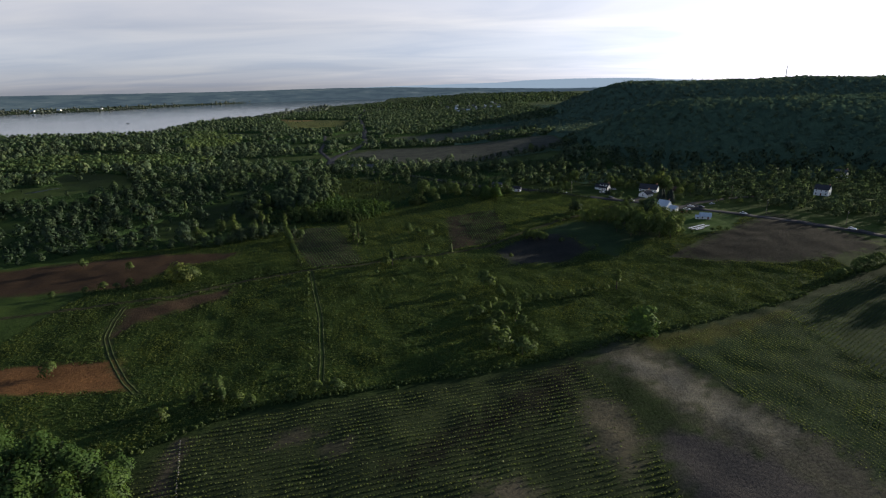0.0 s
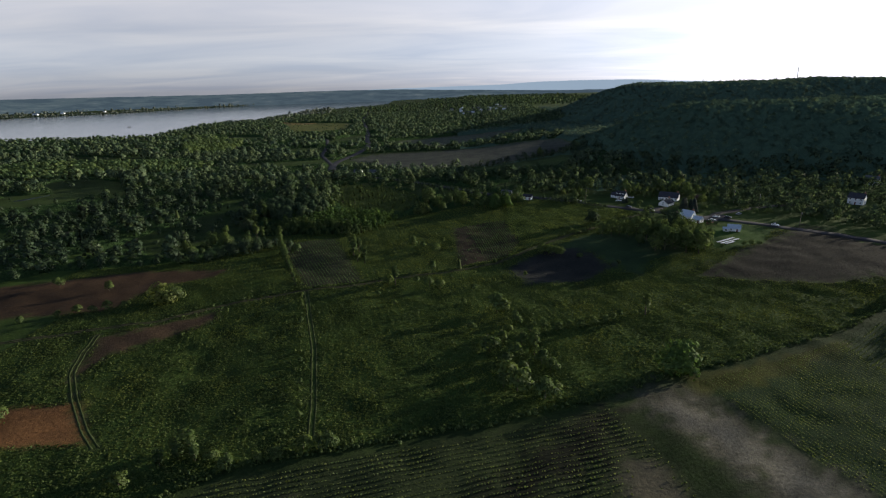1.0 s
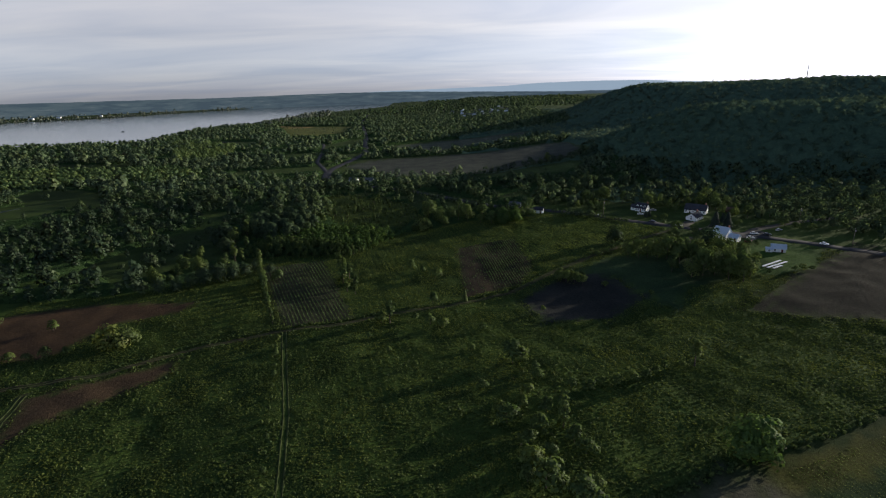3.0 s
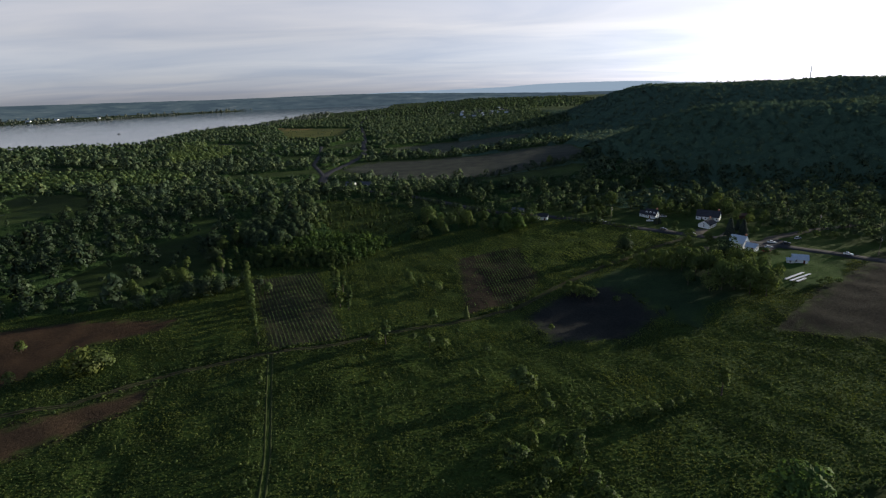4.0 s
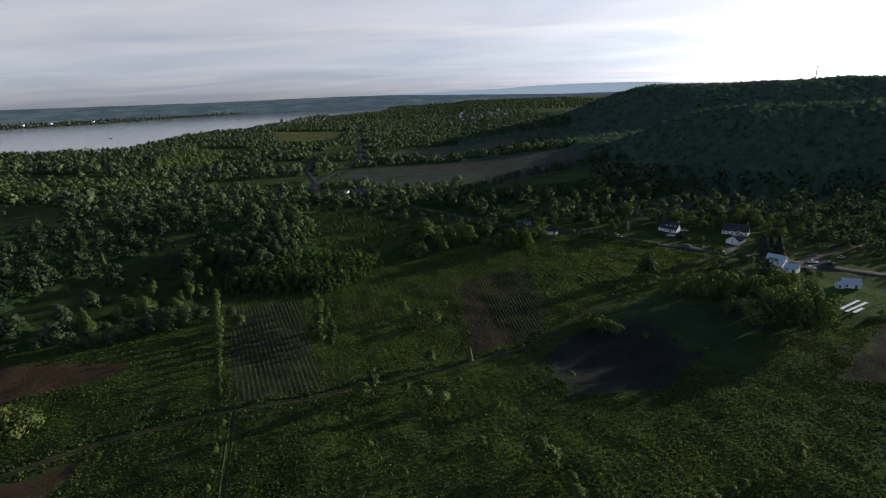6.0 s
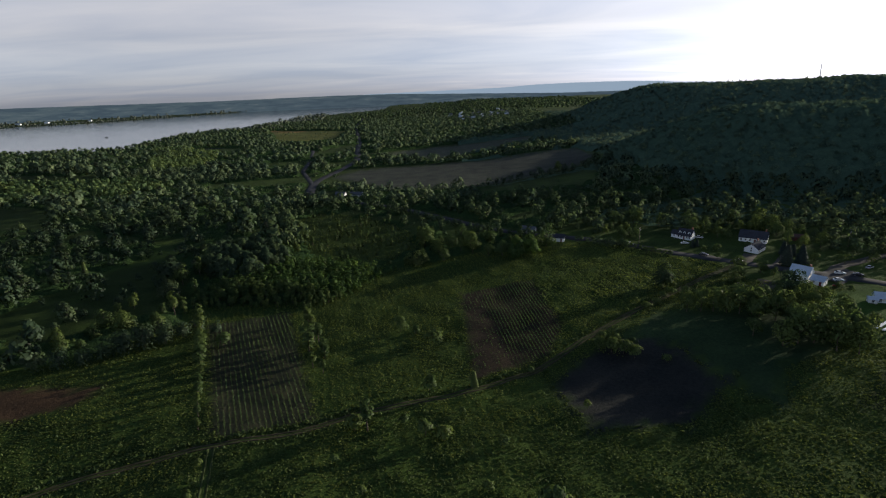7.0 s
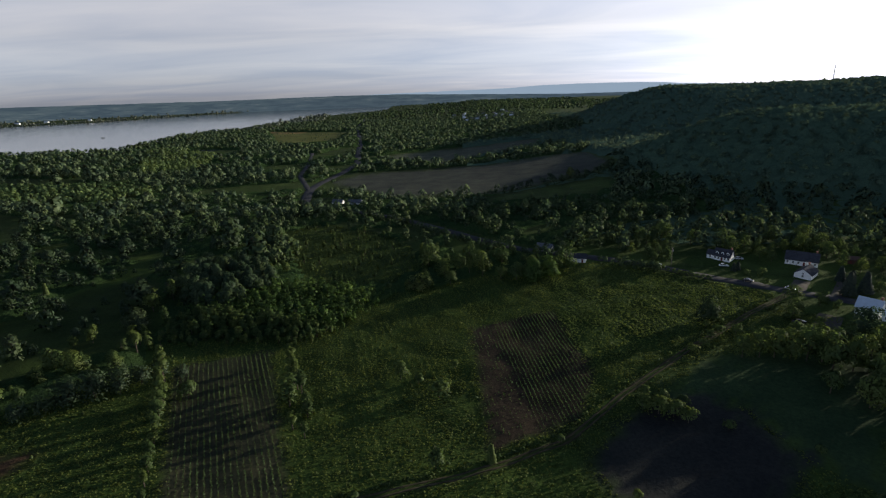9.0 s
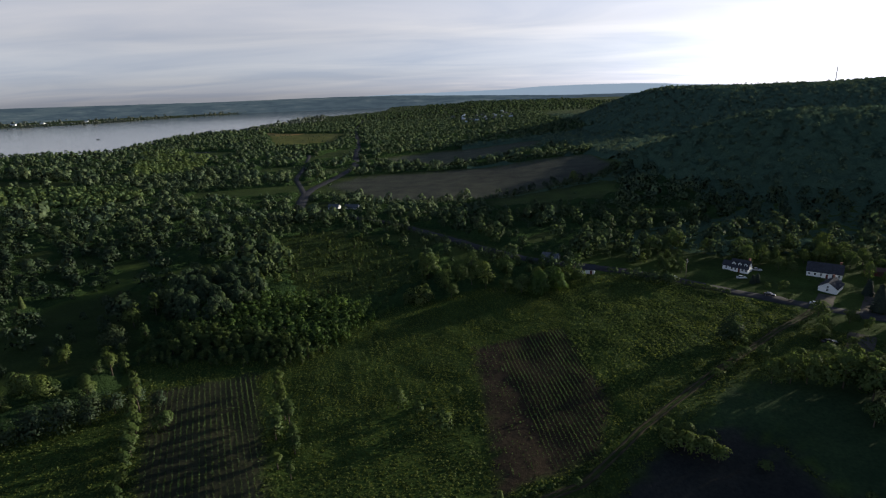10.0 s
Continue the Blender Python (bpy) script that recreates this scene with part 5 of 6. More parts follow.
# small open water in the marsh
for name, label, cx, cy, rx, ry, turn in (("pond", "narrow pale creek in the marsh", -443, 587, 15, 2.6, 62), ("pond", "small still pond among the woods", -505, 1335, 26, 8, 10)):
    a = np.linspace(0, math.tau, 28, endpoint=False)
    rr = 1 + 0.22 * np.sin(3 * a + 1) + 0.12 * np.sin(5 * a)
    c_, s_ = math.cos(radians(turn)), math.sin(radians(turn))
    ex, ey = rx * rr * np.cos(a), ry * rr * np.sin(a)
    qx, qy = cx + ex * c_ - ey * s_, cy + ex * s_ + ey * c_
    zz = float(np.max(land(qx, qy))) + 0.12
    v = np.concatenate([np.stack([qx, qy, np.full(28, zz)], 1), np.stack([qx, qy, np.full(28, zz - 1.5)], 1), [[cx, cy, zz]]])
    f = [(i, (i + 1) % 28, 56) for i in range(28)] + [(i, i + 28, (i + 1) % 28) for i in range(28)] + [((i + 1) % 28, i + 28, (i + 1) % 28 + 28) for i in range(28)]
    tagged(new(name, np_mesh(name, v, f, [WATER])), label, "pond", kind="structure")

# a row of pale field stones beside the dirt path
STONE = plain("pale_stone", (0.22, 0.20, 0.175), 0.95, 2.5, 0.3, bumpy=0.6)
for k in range(26):
    f = k / 25
    bm = bmesh.new()
    bmesh.ops.create_icosphere(bm, subdivisions=1, radius=1.0)
    sz = rh.uniform(0.16, 0.30)
    for v_ in bm.verts:
        v_.co = Vector((v_.co.x * sz * 1.2, v_.co.y * sz, v_.co.z * sz * 0.75)) * (1 + 0.25 * noise.noise(v_.co * 2 + Vector((k, 0, 0))))
    me = bpy.data.meshes.new("field_stone")
    bm.to_mesh(me); bm.free()
    me.materials.append(STONE)
    ob = tagged(new("field_stone", me), "pale weathered field stone beside a dirt path", "stone", "row of field stones")
    sx, sy = -80.2 + 10.4 * f + rh.uniform(-0.15, 0.15), 137 - 25 * f + rh.uniform(-0.2, 0.2)
    ob.matrix_basis = pose(sx, sy, floor_z(sx, sy) + sz * 0.35, 0, 0, rh.uniform(0, 180))

# ---- roads ----
ASPHALT = plain("asphalt", (0.040, 0.040, 0.045), 0.95, 0.3, 0.3, spec=0.1, bumpy=0.2)
GRAVEL = plain("gravel", (0.072, 0.064, 0.056), 0.95, 0.6, 0.3, spec=0.1, bumpy=0.5)


def ribbon(name, label, line, half, lift, mat, step=3.0, camber=0.06, kind="structure", z_extra=0.0):
    pts = [Vector((*p, 0)) for p in line]
    rows = []
    for a, b in zip(pts, pts[1:]):
        n = max(1, int((b - a).length / step))
        for k in range(n):
            rows.append(a.lerp(b, k / n))
    rows.append(pts[-1])
    for k in range(3):
        rows = [rows[0]] + [(a + b * 2 + c) / 4 for a, b, c in zip(rows, rows[1:], rows[2:])] + [rows[-1]]
    v = []
    for i, p in enumerate(rows):
        d = (rows[min(i + 1, len(rows) - 1)] - rows[max(i - 1, 0)]).normalized()
        s = Vector((-d.y, d.x, 0))
        edge = 0.10 * math.sin(i * 1.7) + 0.07 * math.sin(i * 4.1)
        zs = max(floor_z(*(p + s * half * k).xy) for k in (-1, 0, 1))
        for k in (-1.25, -1, 0, 1, 1.25):
            q = p + s * (half + edge) * k
            v.append((q.x, q.y, (zs if abs(k) <= 1 else min(zs, floor_z(q.x, q.y))) + (lift + camber * (1 - abs(k)) if abs(k) <= 1 else -0.25)))
    f = [(5 * i + k, 5 * i + k + 1, 5 * i + 6 + k, 5 * i + 5 + k) for i in range(len(rows) - 1) for k in range(4)]
    return tagged(new(name, np_mesh(name, v, f, [mat], smooth=False)), label, "road", kind=kind)


ribbon("road", "grey asphalt country road past the houses", ROAD, 3.4, 0.10, ASPHALT)
ribbon("road", "grey asphalt road running towards the lake", [(-152, 722)] + ROAD_FAR[1:], 4.6, 0.15, ASPHALT, 8.0)
ribbon("road", "narrow pale lane branching off towards the marsh", LANE_FAR, 2.8, 0.15, ASPHALT, 8.0)
ribbon("driveway", "pale gravel drive between yards", [(184, 405), (192, 414), (206, 421), (226, 428), (262, 438)], 2.6, 0.07, GRAVEL)
ribbon("driveway", "pale gravel drive to a garage", [(152, 426), (157, 433), (163, 440)], 3.0, 0.07, GRAVEL)
ribbon("driveway", "narrow pale gravel drive beside evergreens", [(163, 417), (170, 425), (178, 434), (184, 442)], 1.8, 0.06, GRAVEL)
ribbon("driveway", "gravel yard beside the white house", [(150, 400), (143, 392), (137, 384)], 4.0, 0.05, GRAVEL)
ribbon("driveway", "wide gravel parking apron by the road", [(176, 398), (182, 402), (190, 407), (196, 408)], 6.0, 0.05, ASPHALT)

# wheel ruts of the field tracks
DIRT = plain("rut_soil", (0.050, 0.044, 0.028), 1.0, 0.5, 0.35, spec=0.05, bumpy=0.4)
GRASSY_DIRT = plain("grassy_rut", (0.042, 0.054, 0.020), 1.0, 0.4, 0.35, spec=0.05, bumpy=0.4)


def beside(line, off):
    """A line moved sideways by that many metres."""
    out = []
    for i, (x, y) in enumerate(line):
        (x0, y0), (x1, y1) = line[max(i - 1, 0)], line[min(i + 1, len(line) - 1)]
        d = math.hypot(x1 - x0, y1 - y0)
        out.append((x - (y1 - y0) / d * off, y + (x1 - x0) / d * off))
    return out


for line, mat, label in ((TRACK, DIRT, "worn earth wheel rut of a field track"), (TRACK_S, GRASSY_DIRT, "faint grassy wheel rut between fields"), (TRACK_W, GRASSY_DIRT, "grassy wheel rut curving past a red field")):
    for off in (-0.85, 0.85):
        ribbon("track", label, beside(line, off), 0.30, 0.07, mat, 1.6, 0.01)

# ---- houses ----
WHITE = plain("white_siding", (0.74, 0.75, 0.76), 0.7, 0.8, 0.06)
TRIM = plain("white_trim", (0.78, 0.78, 0.78), 0.6, 1.0, 0.05)
SLATE = plain("dark_shingles", (0.045, 0.048, 0.060), 1.0, 0.9, 0.3, 0.0, 0.04, 0.3)
GREYROOF = plain("grey_shingles", (0.10, 0.11, 0.13), 1.0, 0.9, 0.25, 0.0, 0.04, 0.3)
METALROOF = plain("pale_metal_roof", (0.52, 0.58, 0.68), 0.45, 0.7, 0.08, 0.3)
BRICKRED = plain("red_boards", (0.085, 0.048, 0.040), 0.85, 1.2, 0.2)
GLASS, nt, p = material("window_glass", 0.08, 0.0, 0.6)
p.inputs["Base Color"].default_value = (0.02, 0.025, 0.032, 1)
DOORPAINT = plain("door_paint", (0.12, 0.03, 0.025), 0.5, 1.0, 0.1)
CHIMNEY = plain("chimney_brick", (0.22, 0.10, 0.075), 0.9, 3.0, 0.25, bumpy=0.4)


def box(bm, c, s, turn=0.0):
    m = Matrix.Translation(c) @ Matrix.Rotation(turn, 4, "Z") @ Matrix.Diagonal((*s, 1))
    return bmesh.ops.create_cube(bm, size=1.0, matrix=m)["verts"]


def gable_prism(bm, length, depth, eave, ridge, x0=0.0, y0=0.0, z0=0.0):
    """A house body: ridge along x, gable ends closed."""
    prof = [(-depth / 2, z0), (depth / 2, z0), (depth / 2, eave), (0, ridge), (-depth / 2, eave)]
    ends = [[bm.verts.new((x0 + sx * length / 2, y0 + y, z)) for y, z in prof] for sx in (-1, 1)]
    n = len(prof)
    for k in range(n):
        bm.faces.new((ends[0][k], ends[0][(k + 1) % n], ends[1][(k + 1) % n], ends[1][k]))
    bm.faces.new(ends[0]); bm.faces.new(ends[1][::-1])
    bmesh.ops.recalc_face_normals(bm, faces=bm.faces)


def roof_slope(bm, length, depth, eave, ridge, side, over=0.4, thick=0.16, gap=0.04):
    rise = (ridge - eave) / (depth / 2)
    y1, z1 = side * (depth / 2 + over), eave - over * rise + gap
    lo, hi = -length / 2 - over, length / 2 + over
    pts = [(lo, 0, ridge + gap), (hi, 0, ridge + gap), (hi, y1, z1), (lo, y1, z1)]
    vs = [bm.verts.new(p) for p in pts] + [bm.verts.new((x, y, z + thick)) for x, y, z in pts]
    for f in ((0, 1, 2, 3), (7, 6, 5, 4), (0, 4, 5, 1), (1, 5, 6, 2), (2, 6, 7, 3), (3, 7, 4, 0)):
        bm.faces.new([vs[k] for k in f])
    bmesh.ops.recalc_face_normals(bm, faces=bm.faces)


def opening(name, parent, c, wide, high, face, mat, frame_mat=None):
    """A window or door set proud of a wall; face is the wall's outward direction, 'x' or 'y', with a sign."""
    s, ax = (1 if face[0] == "+" else -1), face[1]
    bm = bmesh.new()
    size = (wide, 0.06, high) if ax == "y" else (0.06, wide, high)
    box(bm, c, size)
    ob = part(name, bm, mat, parent)
    if frame_mat:
        bm = bmesh.new()
        t, d = 0.11, 0.10
        for dx, dz, w_, h_ in ((0, high / 2, wide + 2 * t, t), (0, -high / 2, wide + 2 * t, t), (-wide / 2, 0, t, high), (wide / 2, 0, t, high), (0, 0, 0.05, high), (0, 0, wide, 0.05)):
            if ax == "y":
                box(bm, (c[0] + dx, c[1] + s * 0.02, c[2] + dz), (w_, d, h_))
            else:
                box(bm, (c[0] + s * 0.02, c[1] + dx, c[2] + dz), (d, w_, h_))
        part("window_frame", bm, frame_mat, ob)
    return ob


def house(label, x, y, turn, length, depth, eave, ridge, wall=None, roof=None, windows=4, gable_windows=1, door=True, chimney=True, dormers=0, name="house", garage=0, sink=0.3, lift=0.0):
    """A gabled house: x along the ridge, its front faces -y of its own."""
    root = tagged(new(name), label, "house")
    root.matrix_basis = pose(x, y, floor_z(x, y) + lift, 0, 0, turn)
    wall, roof = wall or WHITE, roof or SLATE
    bm = bmesh.new()
    gable_prism(bm, length, depth, eave, ridge, 0, 0, -sink)
    part("wall", bm, wall, root)
    for side in (-1, 1):
        bm = bmesh.new()
        roof_slope(bm, length, depth, eave, ridge, side)
        part("roof", bm, roof, root)
    f = -depth / 2
    zc = min(1.55, eave * 0.58)
    for k in range(windows):
        px_ = -length / 2 + length * (k + 0.5) / windows
        if door and k == windows // 2:
            opening("door", root, (px_, f - 0.01, 1.02), 0.95, 2.04, "-y", DOORPAINT)
        else:
            opening("window", root, (px_, f - 0.01, zc), 0.95, 1.25, "-y", GLASS, TRIM)
        if eave > 4.4:
            opening("window", root, (px_, f - 0.01, 4.0), 0.95, 1.2, "-y", GLASS, TRIM)
    for sx in (-1, 1):
        for k in range(gable_windows):
            py_ = (k + 1) * depth / (gable_windows + 1) - depth / 2
            opening("window", root, (sx * (length / 2 + 0.01), py_, zc), 0.9, 1.2, "+x" if sx > 0 else "-x", GLASS, TRIM)
            if ridge - eave > 1.8:
                opening("window", root, (sx * (length / 2 + 0.01), 0.0 if gable_windows == 1 else py_ * 0.6, eave + 0.35), 0.8, 1.0, "+x" if sx > 0 else "-x", GLASS, TRIM)
    for k in range(garage):
        py_ = (k + 0.5) * depth / garage - depth / 2
        opening("garage_door", root, (-length / 2 - 0.01, py_, 1.1), 2.5, 2.2, "-x", TRIM)
    if chimney:
        bm = bmesh.new()
        box(bm, (length * 0.42, 0.3, ridge + 0.2), (0.8, 0.7, 1.9))
        box(bm, (length * 0.42, 0.3, ridge + 1.2), (0.95, 0.85, 0.16))
        part("chimney", bm, CHIMNEY, root)
    for k in range(dormers):
        dx = -length / 2 + length * (k + 0.5) / dormers
        base_y = f + depth * 0.12
        zb = eave + (ridge - eave) * 0.24
        bm = bmesh.new()
        prof = [(-0.75, zb - 0.3), (0.75, zb - 0.3), (0.75, zb + 1.0), (0, zb + 1.65), (-0.75, zb + 1.0)]
        a = [bm.verts.new((dx + px_, base_y, z)) for px_, z in prof]
        b = [bm.verts.new((dx + px_, base_y + depth * 0.36, z)) for px_, z in prof]
        for q in range(5):
            bm.faces.new((a[q], a[(q + 1) % 5], b[(q + 1) % 5], b[q]))
        bm.faces.new(a); bm.faces.new(b[::-1])
        bmesh.ops.recalc_face_normals(bm, faces=bm.faces)
        d = part("dormer", bm, TRIM, root, "white gabled dormer")
        bm = bmesh.new()
        for side in (-1, 1):
            p0, p1 = Vector((dx, base_y - 0.2, zb + 1.70)), Vector((dx + side * 0.95, base_y - 0.2, zb + 0.86))
            q0, q1 = p0 + Vector((0, depth * 0.38, 0)), p1 + Vector((0, depth * 0.38, 0))
            up = Vector((0, 0, 0.1))
            vs = [bm.verts.new(v_) for v_ in (p0, p1, q1, q0, p0 + up, p1 + up, q1 + up, q0 + up)]
            for fc in ((0, 1, 2, 3), (7, 6, 5, 4), (0, 4, 5, 1), (1, 5, 6, 2), (2, 6, 7, 3), (3, 7, 4, 0)):
                bm.faces.new([vs[q] for q in fc])
        bmesh.ops.recalc_face_normals(bm, faces=bm.faces)
        part("dormer_roof", bm, roof, d)
        opening("window", d, (dx, base_y - 0.01, zb + 0.45), 0.75, 0.95, "-y", GLASS)
    return root


house("white Cape Cod house with a dark roof and three dormers", 142.0, 474.5, -46, 8.4, 6.0, 2.6, 6.0, windows=5, dormers=3)
house("small white wing beside the dormered house", 137.6, 479.0, -46, 3.6, 4.6, 2.3, 4.2, windows=1, door=False, chimney=False, gable_windows=0)
house("long white house with a broad dark slate roof", 178.0, 464.5, -36, 14.5, 8.6, 2.8, 6.4, roof=SLATE, windows=6, gable_windows=2)
house("white gabled garage house with two garage doors", 168.6, 446.0, 42, 10.5, 7.4, 2.4, 4.9, roof=SLATE, windows=3, garage=2, chimney=True, door=False)
house("white house with a pale blue metal roof among trees", 166.0, 400.6, -52, 8.2, 6.6, 3.5, 7.0, roof=METALROOF, windows=4, gable_windows=2)
house("low white wing with a pale metal roof", 169.8, 393.2, -52, 5.6, 4.8, 2.4, 4.2, roof=METALROOF, windows=2, chimney=False, gable_windows=1)
house("small white shed with a pale roof on the lawn", 183.8, 371.6, -24, 7.2, 4.8, 2.2, 4.2, roof=METALROOF, windows=2, chimney=False, name="shed")
house("white lean-to beside the lawn shed", 178.4, 371.2, -24, 3.2, 3.2, 1.7, 2.5, roof=METALROOF, windows=1, chimney=False, door=False, gable_windows=0, name="shed")
house("weathered red board shed at the wood's edge", 202.0, 463.5, -20, 8.0, 4.4, 2.3, 3.6, wall=BRICKRED, roof=BRICKRED, windows=1, chimney=False, gable_windows=0, name="shed")
house("small white cottage with a dark roof by the road", 65.0, 480.5, -18, 7.0, 6.0, 2.6, 4.4, windows=2, chimney=False)
house("grey farm shed in the roadside trees", 50.0, 505, -30, 9.0, 6.0, 2.5, 4.4, wall=plain("grey_boards", (0.2, 0.2, 0.2), 0.9, 1.0, 0.2), roof=GREYROOF, windows=2, chimney=False, name="shed")
house("white bungalow with a pale roof by the lower road", -98.0, 706, -12, 13.0, 8.0, 2.8, 5.2, roof=GREYROOF, windows=4, chimney=False)
house("low house among trees by the lower road", -116.0, 712, -12, 10.0, 7.0, 2.8, 5.0, roof=GREYROOF, windows=3, chimney=False)
house("white two-storey house among tall trees", 307.0, 433, -50, 10.0, 8.0, 5.0, 8.2, roof=SLATE, windows=3)
house("white house high among the roadside trees", 372.0, 505, -50, 10.0, 8.0, 5.0, 8.0, roof=GREYROOF, windows=3)
GREYWALL = plain("weathered_pale_siding", (0.36, 0.37, 0.40), 0.8, 0.5, 0.15)
rv = np.random.RandomState(77)
for k in range(30):
    hx, hy = rv.uniform(0, 230), rv.uniform(1950, 2420)
    house("distant pale village house below the hill", hx, hy, rv.uniform(-60, 60), rv.uniform(9, 14), rv.uniform(7, 9), rv.uniform(3, 5), rv.uniform(6.5, 8), roof=GREYROOF if rv.uniform() < 0.6 else METALROOF, windows=2, gable_windows=0, door=False, chimney=False, lift=rv.uniform(1, 4), sink=7, wall=GREYWALL)
for hx, hy in ((-2380, 3230), (-2290, 3330), (-2080, 3390), (-2790, 2900), (-2880, 2860)):
    house("distant white farm building across the lake", hx, hy, rv.uniform(-40, 40), rv.uniform(18, 30), 12, 5, 8, roof=METALROOF, windows=3, gable_windows=0, door=False, chimney=False, lift=1, sink=8)

# ---- vehicles ----
TYRE = plain("tyre_rubber", (0.02, 0.02, 0.02), 0.9, 4.0, 0.2)
RIM = plain("wheel_rim", (0.45, 0.46, 0.48), 0.35, 3.0, 0.1, 0.8)
LAMP = plain("lamp_lens", (0.75, 0.75, 0.72), 0.2, 3.0, 0.05)
TAIL = plain("tail_lens", (0.35, 0.02, 0.02), 0.25, 3.0, 0.05)
PAINT = {c: plain(c + "_car_paint", v, 0.3, 0.5, 0.05, 0.1, 0.5) for c, v in (("white", (0.78, 0.79, 0.8)), ("silver", (0.45, 0.46, 0.48)), ("black", (0.02, 0.02, 0.025)), ("red", (0.25, 0.03, 0.03)))}


def car(label, x, y, turn, paint, long=4.6):
    root = tagged(new("car"), label, "car")
    root.matrix_basis = pose(x, y, floor_z(x, y) + 0.14, 0, 0, turn)
    w_ = 0.88
    prof = [(-long / 2, 0.32), (-long / 2 + 0.05, 0.80), (-long / 2 + 0.35, 0.95), (-0.9, 0.98), (0.95, 0.98), (long / 2 - 0.25, 0.82), (long / 2, 0.62), (long / 2, 0.32)]
    cab = [(-long / 2 + 0.55, 0.96), (-1.15, 1.45), (0.15, 1.47), (1.0, 0.97)]

    def slab(pts, wide, top_wide, bev):
        bm = bmesh.new()
        zmax = max(z for _, z in pts)
        rows = [[bm.verts.new((px_, sy * (wide if z < zmax - 0.2 else top_wide), z)) for px_, z in pts] for sy in (-1, 1)]
        n = len(pts)
        for k in range(n):
            bm.faces.new((rows[0][k], rows[0][(k + 1) % n], rows[1][(k + 1) % n], rows[1][k]))
        bm.faces.new(rows[0]); bm.faces.new(rows[1][::-1])
        bmesh.ops.recalc_face_normals(bm, faces=bm.faces)
        bmesh.ops.bevel(bm, geom=bm.edges[:], offset=bev, segments=2, affect="EDGES")
        return bm

    part("body", slab(prof, w_, w_, 0.06), PAINT[paint], root)
    part("cabin_glass", slab(cab, w_ - 0.08, w_ - 0.22, 0.03), GLASS, root)
    bm = bmesh.new()
    box(bm, (-0.5, 0, 1.475), (1.45, 1.26, 0.05))
    part("roof_panel", bm, PAINT[paint], root)
    for sx in (-1, 1):
        for sy in (-1, 1):
            bm = bmesh.new()
            limb(bm, (sx * long * 0.30, sy * 0.70, 0.20), (sx * long * 0.30, sy * 0.90, 0.20), 0.33, 0.33, 14)
            wheel = part("wheel", bm, TYRE, root)
            bm = bmesh.new()
            limb(bm, (sx * long * 0.30, sy * 0.89, 0.20), (sx * long * 0.30, sy * 0.915, 0.20), 0.2, 0.19, 10)
            part("rim", bm, RIM, wheel)
    for sy in (-1, 1):
        bm = bmesh.new(); box(bm, (long / 2 - 0.02, sy * 0.62, 0.66), (0.08, 0.34, 0.14)); part("headlight", bm, LAMP, root)
        bm = bmesh.new(); box(bm, (-long / 2 + 0.02, sy * 0.66, 0.78), (0.08, 0.26, 0.16)); part("tail_light", bm, TAIL, root)
    return root


car("dark car with bright windows parked by the road", 137.5, 440.5, -40, "black")
car("silver car on the asphalt country road", 150.8, 429.0, -41, "silver")
car("white car driving along the country road", 104.6, 465.6, -38, "white")
car("white car parked on the roadside apron", 188.5, 405.5, -15, "white", 4.8)
car("white car parked beside the metal-roofed house", 181.5, 396.5, -10, "white")
car("dark red car beside the lawn", 177.0, 390.5, 20, "red")
car("silver car standing on the gravel drive", 207.5, 411.5, 25, "silver")
car("black car at the edge of the apron", 194.5, 401.5, -30, "black")
car("white car on the road past the lawn", 214.0, 377.8, -42, "white")
car("white car parked before the dormered house", 137.0, 464.0, -10, "white")
car("silver car parked behind the dormered house", 150.0, 474.0, -20, "silver")
car("white car on the road beside a ploughed field", 261.0, 335.0, -52, "white")
car("black pickup parked among shrubs", 133.5, 394.5, -8, "black", 5.2)

# ---- long white panels, poles, mast, boat ----
PANEL = plain("white_sheeting", (0.72, 0.74, 0.78), 0.5, 0.4, 0.08)
TIMBER = plain("grey_timber", (0.16, 0.13, 0.10), 0.9, 2.0, 0.3, bumpy=0.3)
STEEL = plain("galvanised_steel", (0.32, 0.33, 0.35), 0.5, 1.0, 0.15, 0.7)
for k, (ax, ay, bx, by) in enumerate(((160.6, 345.4, 175.4, 354.6), (162.0, 343.6, 177.6, 352.6), (164.2, 342.2, 171.5, 346.6))):
    a, b = Vector((ax, ay, 0)), Vector((bx, by, 0))
    c, d = (a + b) / 2, b - a
    root = tagged(new("panel_stack"), "long white sheet panels on low timber bearers", "panels", "white panels on the lawn")
    root.matrix_basis = pose(c.x, c.y, floor_z(c.x, c.y), 0, 0, math.degrees(math.atan2(d.y, d.x)))
    for j in range(2):
        bm = bmesh.new()
        vs = box(bm, (0, 0, 0.50 + 0.12 * j), (d.length * (1 - 0.06 * j), 1.15, 0.09))
        bmesh.ops.bevel(bm, geom=bm.edges[:], offset=0.02, segments=1, affect="EDGES")
        part("panel", bm, PANEL, root)
    for j in range(5):
        bm = bmesh.new()
        box(bm, ((j - 2) * d.length / 5, 0, 0.21), (0.16, 1.2, 0.48))
        part("bearer", bm, TIMBER, root)


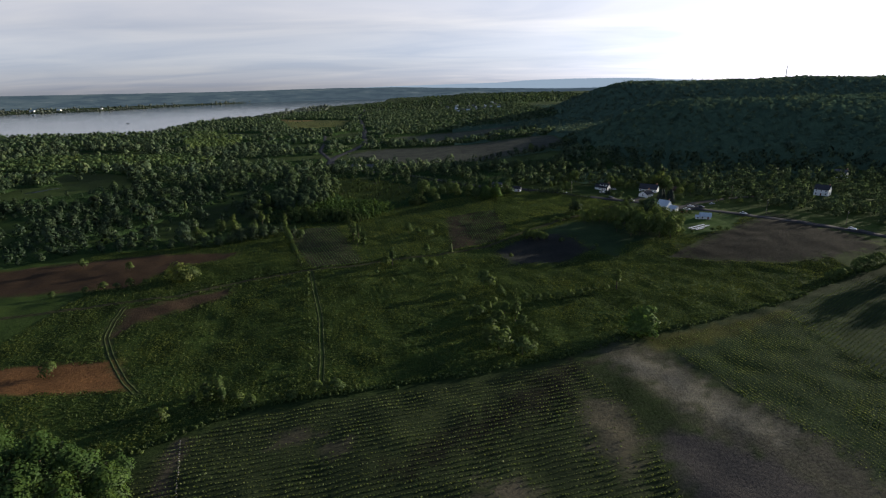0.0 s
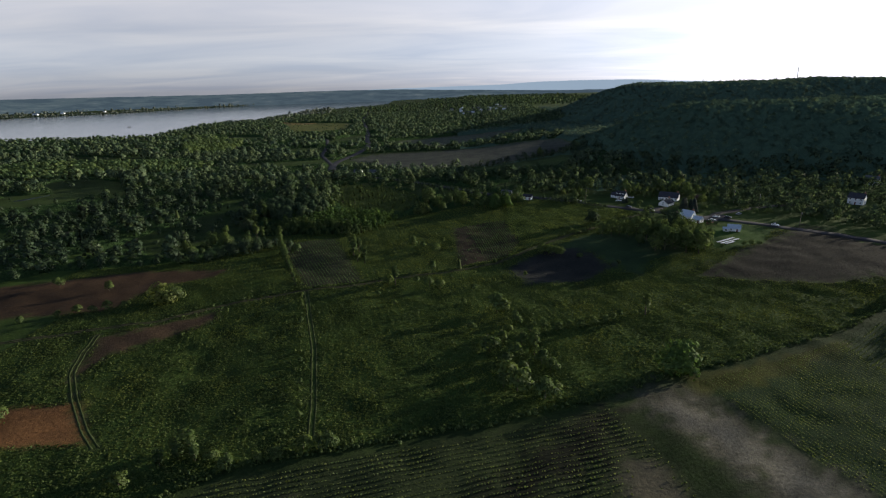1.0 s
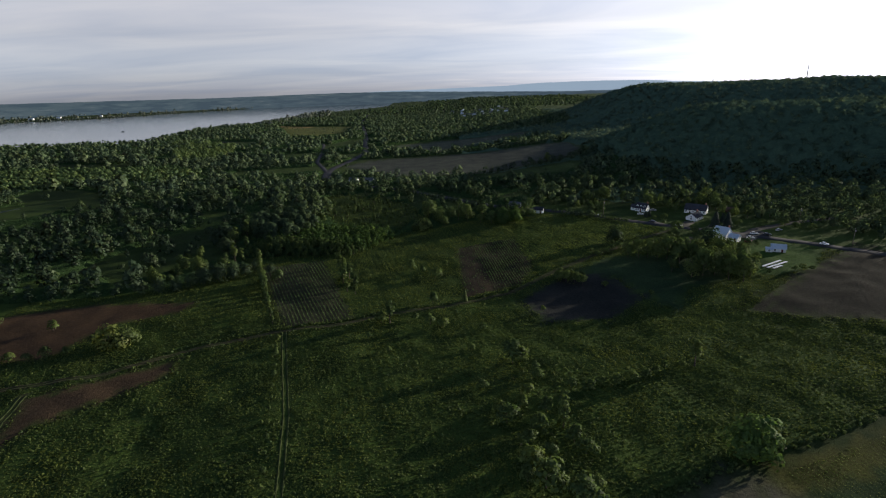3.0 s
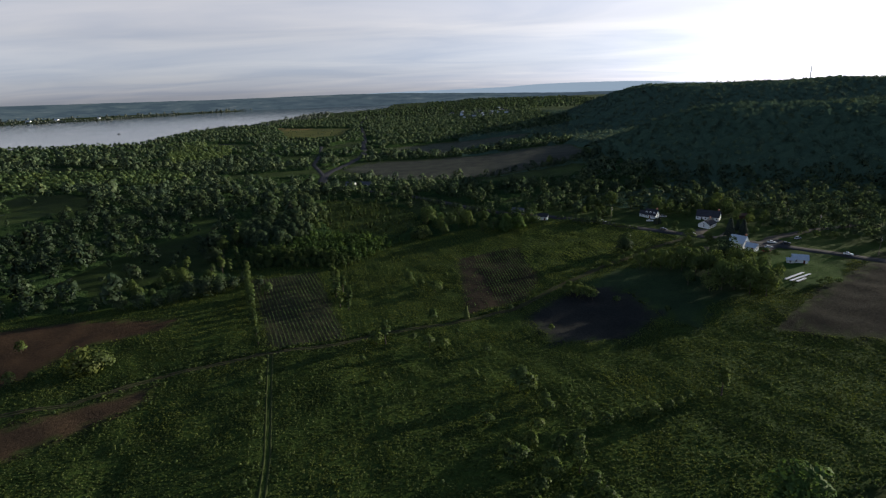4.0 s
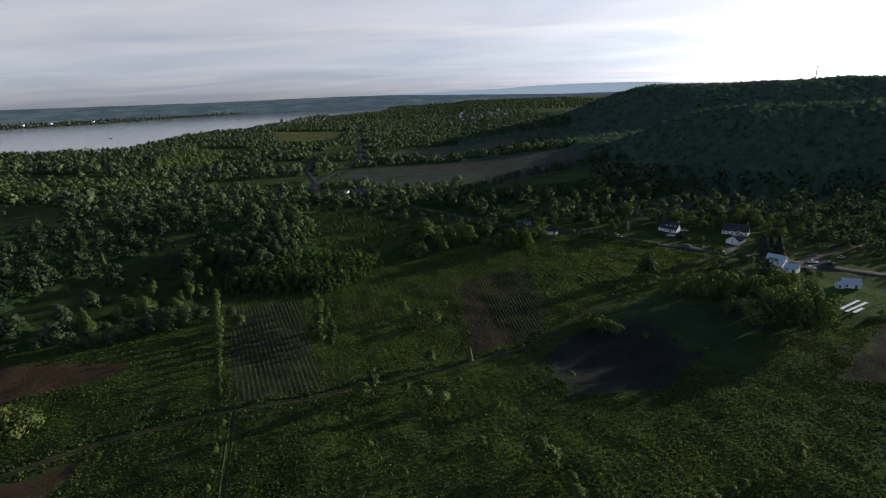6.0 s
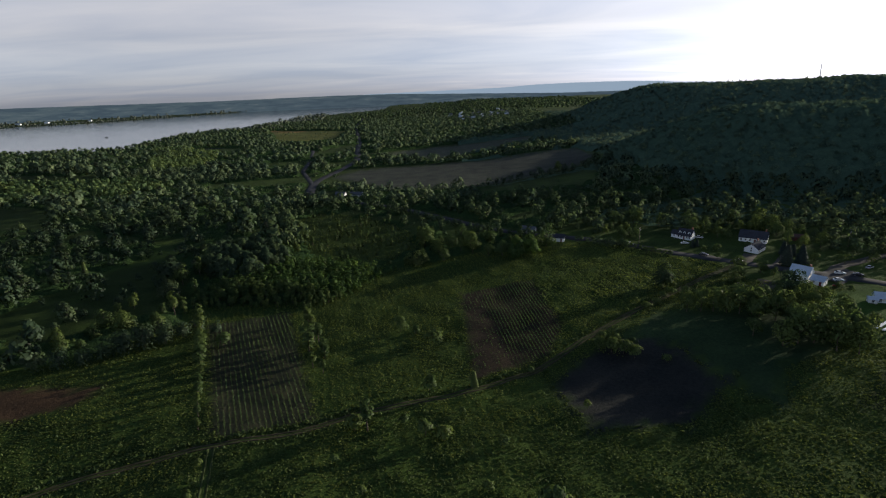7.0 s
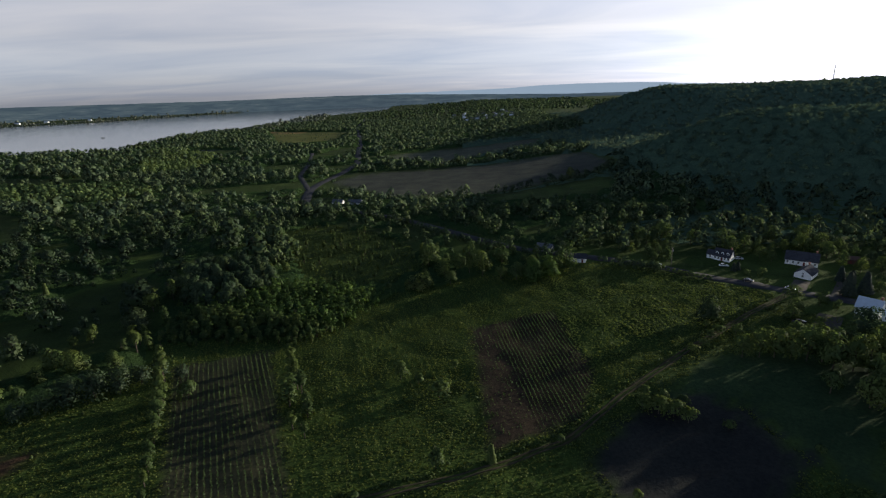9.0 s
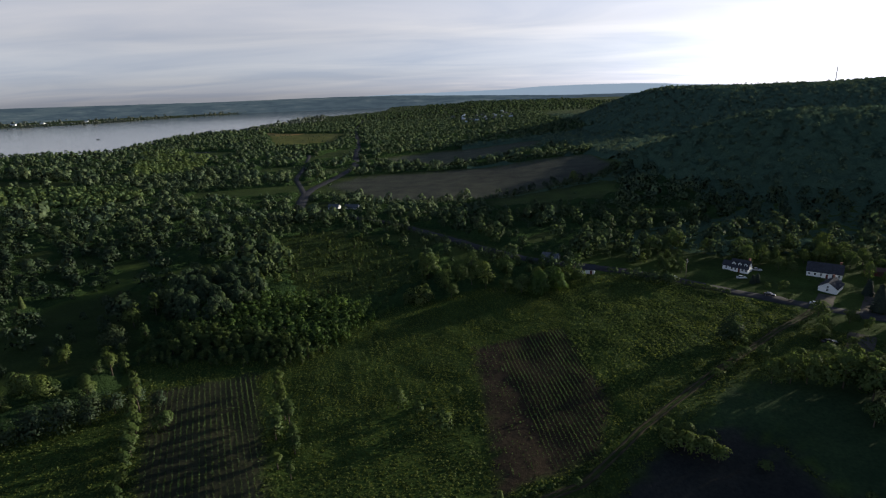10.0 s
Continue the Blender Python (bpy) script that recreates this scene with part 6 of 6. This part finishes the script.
def utility_pole(x, y, turn):
    root = tagged(new("utility_pole"), "wooden utility pole with a crossarm beside the road", "utility pole", "utility poles")
    root.matrix_basis = pose(x, y, floor_z(x, y), 0, 0, turn)
    bm = bmesh.new(); limb(bm, (0, 0, -0.8), (0, 0, 10.5), 0.17, 0.11, 9); part("pole", bm, TIMBER, root)
    bm = bmesh.new(); box(bm, (0, 0, 9.9), (2.4, 0.12, 0.14)); part("crossarm", bm, TIMBER, root)
    for k in (-1.1, -0.4, 0.4, 1.1):
        bm = bmesh.new(); limb(bm, (k, 0, 9.97), (k, 0, 10.2), 0.06, 0.035, 7); part("insulator", bm, TRIM, root)
    bm = bmesh.new(); limb(bm, (0, -0.34, 8.3), (0, -0.34, 9.2), 0.24, 0.24, 10); part("transformer", bm, STEEL, root)


for x, y in ((110.8, 467.5), (221, 446), (230, 427), (229, 376), (262.5, 343)):
    utility_pole(x, y, 50)

MAST_STEEL = plain("dark_mast_steel", (0.07, 0.07, 0.075), 0.7, 1.0, 0.2)
mast = tagged(new("radio_mast"), "tall slender steel lattice mast on the wooded hilltop", "mast")
mx_, my_ = 1135.0, 1872.0
mast.matrix_basis = pose(mx_, my_, floor_z(mx_, my_))
top, wide = 58.0, 1.5
for k in range(3):
    a = k * math.tau / 3
    bm = bmesh.new()
    limb(bm, (math.cos(a) * wide, math.sin(a) * wide, -1), (math.cos(a) * wide * 0.5, math.sin(a) * wide * 0.5, top), 0.50, 0.36, 6)
    part("leg", bm, MAST_STEEL, mast)
bm = bmesh.new()
for j in range(24):
    z0_, z1_ = j * top / 24, (j + 1) * top / 24
    for k in range(3):
        a, b = k * math.tau / 3, (k + 1) * math.tau / 3
        r0, r1 = wide * (1 - 0.5 * z0_ / top), wide * (1 - 0.5 * z1_ / top)
        limb(bm, (math.cos(a) * r0, math.sin(a) * r0, z0_), (math.cos(b) * r1, math.sin(b) * r1, z1_), 0.24, 0.24, 4)
part("lattice", bm, MAST_STEEL, mast)
for z in (42, 50):
    bm = bmesh.new(); box(bm, (0, 0, z), (3.2, 3.2, 1.6)); bmesh.ops.bevel(bm, geom=bm.edges[:], offset=0.4, segments=2, affect="EDGES")
    part("antenna", bm, TRIM, mast)
bm = bmesh.new(); limb(bm, (0, 0, top), (0, 0, top + 6), 0.18, 0.08, 6); part("spire", bm, STEEL, mast)

boat = tagged(new("boat"), "small dark motor boat on the lake", "boat")
boat.matrix_basis = pose(-1060, 1860, LAKE_Z, 0, 0, 20)
bm = bmesh.new()
prof = [(-5, 1.5), (0, 1.7), (4, 1.0), (6, 0.08)]
deck = [bm.verts.new((x, y, 1.0 + 0.1 * max(x, 0))) for x, y in prof] + [bm.verts.new((x, -y, 1.0 + 0.1 * max(x, 0))) for x, y in prof[::-1]]
keel = [bm.verts.new((x * 0.92, y * 0.6, -0.3)) for x, y in prof] + [bm.verts.new((x * 0.92, -y * 0.6, -0.3)) for x, y in prof[::-1]]
for k in range(8):
    bm.faces.new((deck[k], deck[(k + 1) % 8], keel[(k + 1) % 8], keel[k]))
bm.faces.new(deck); bm.faces.new(keel[::-1])
bmesh.ops.recalc_face_normals(bm, faces=bm.faces)
part("hull", bm, PAINT["black"], boat)
bm = bmesh.new(); box(bm, (0.3, 0, 2.0), (3.0, 2.2, 1.9)); bmesh.ops.bevel(bm, geom=bm.edges[:], offset=0.25, segments=2, affect="EDGES"); part("cabin", bm, PAINT["silver"], boat)
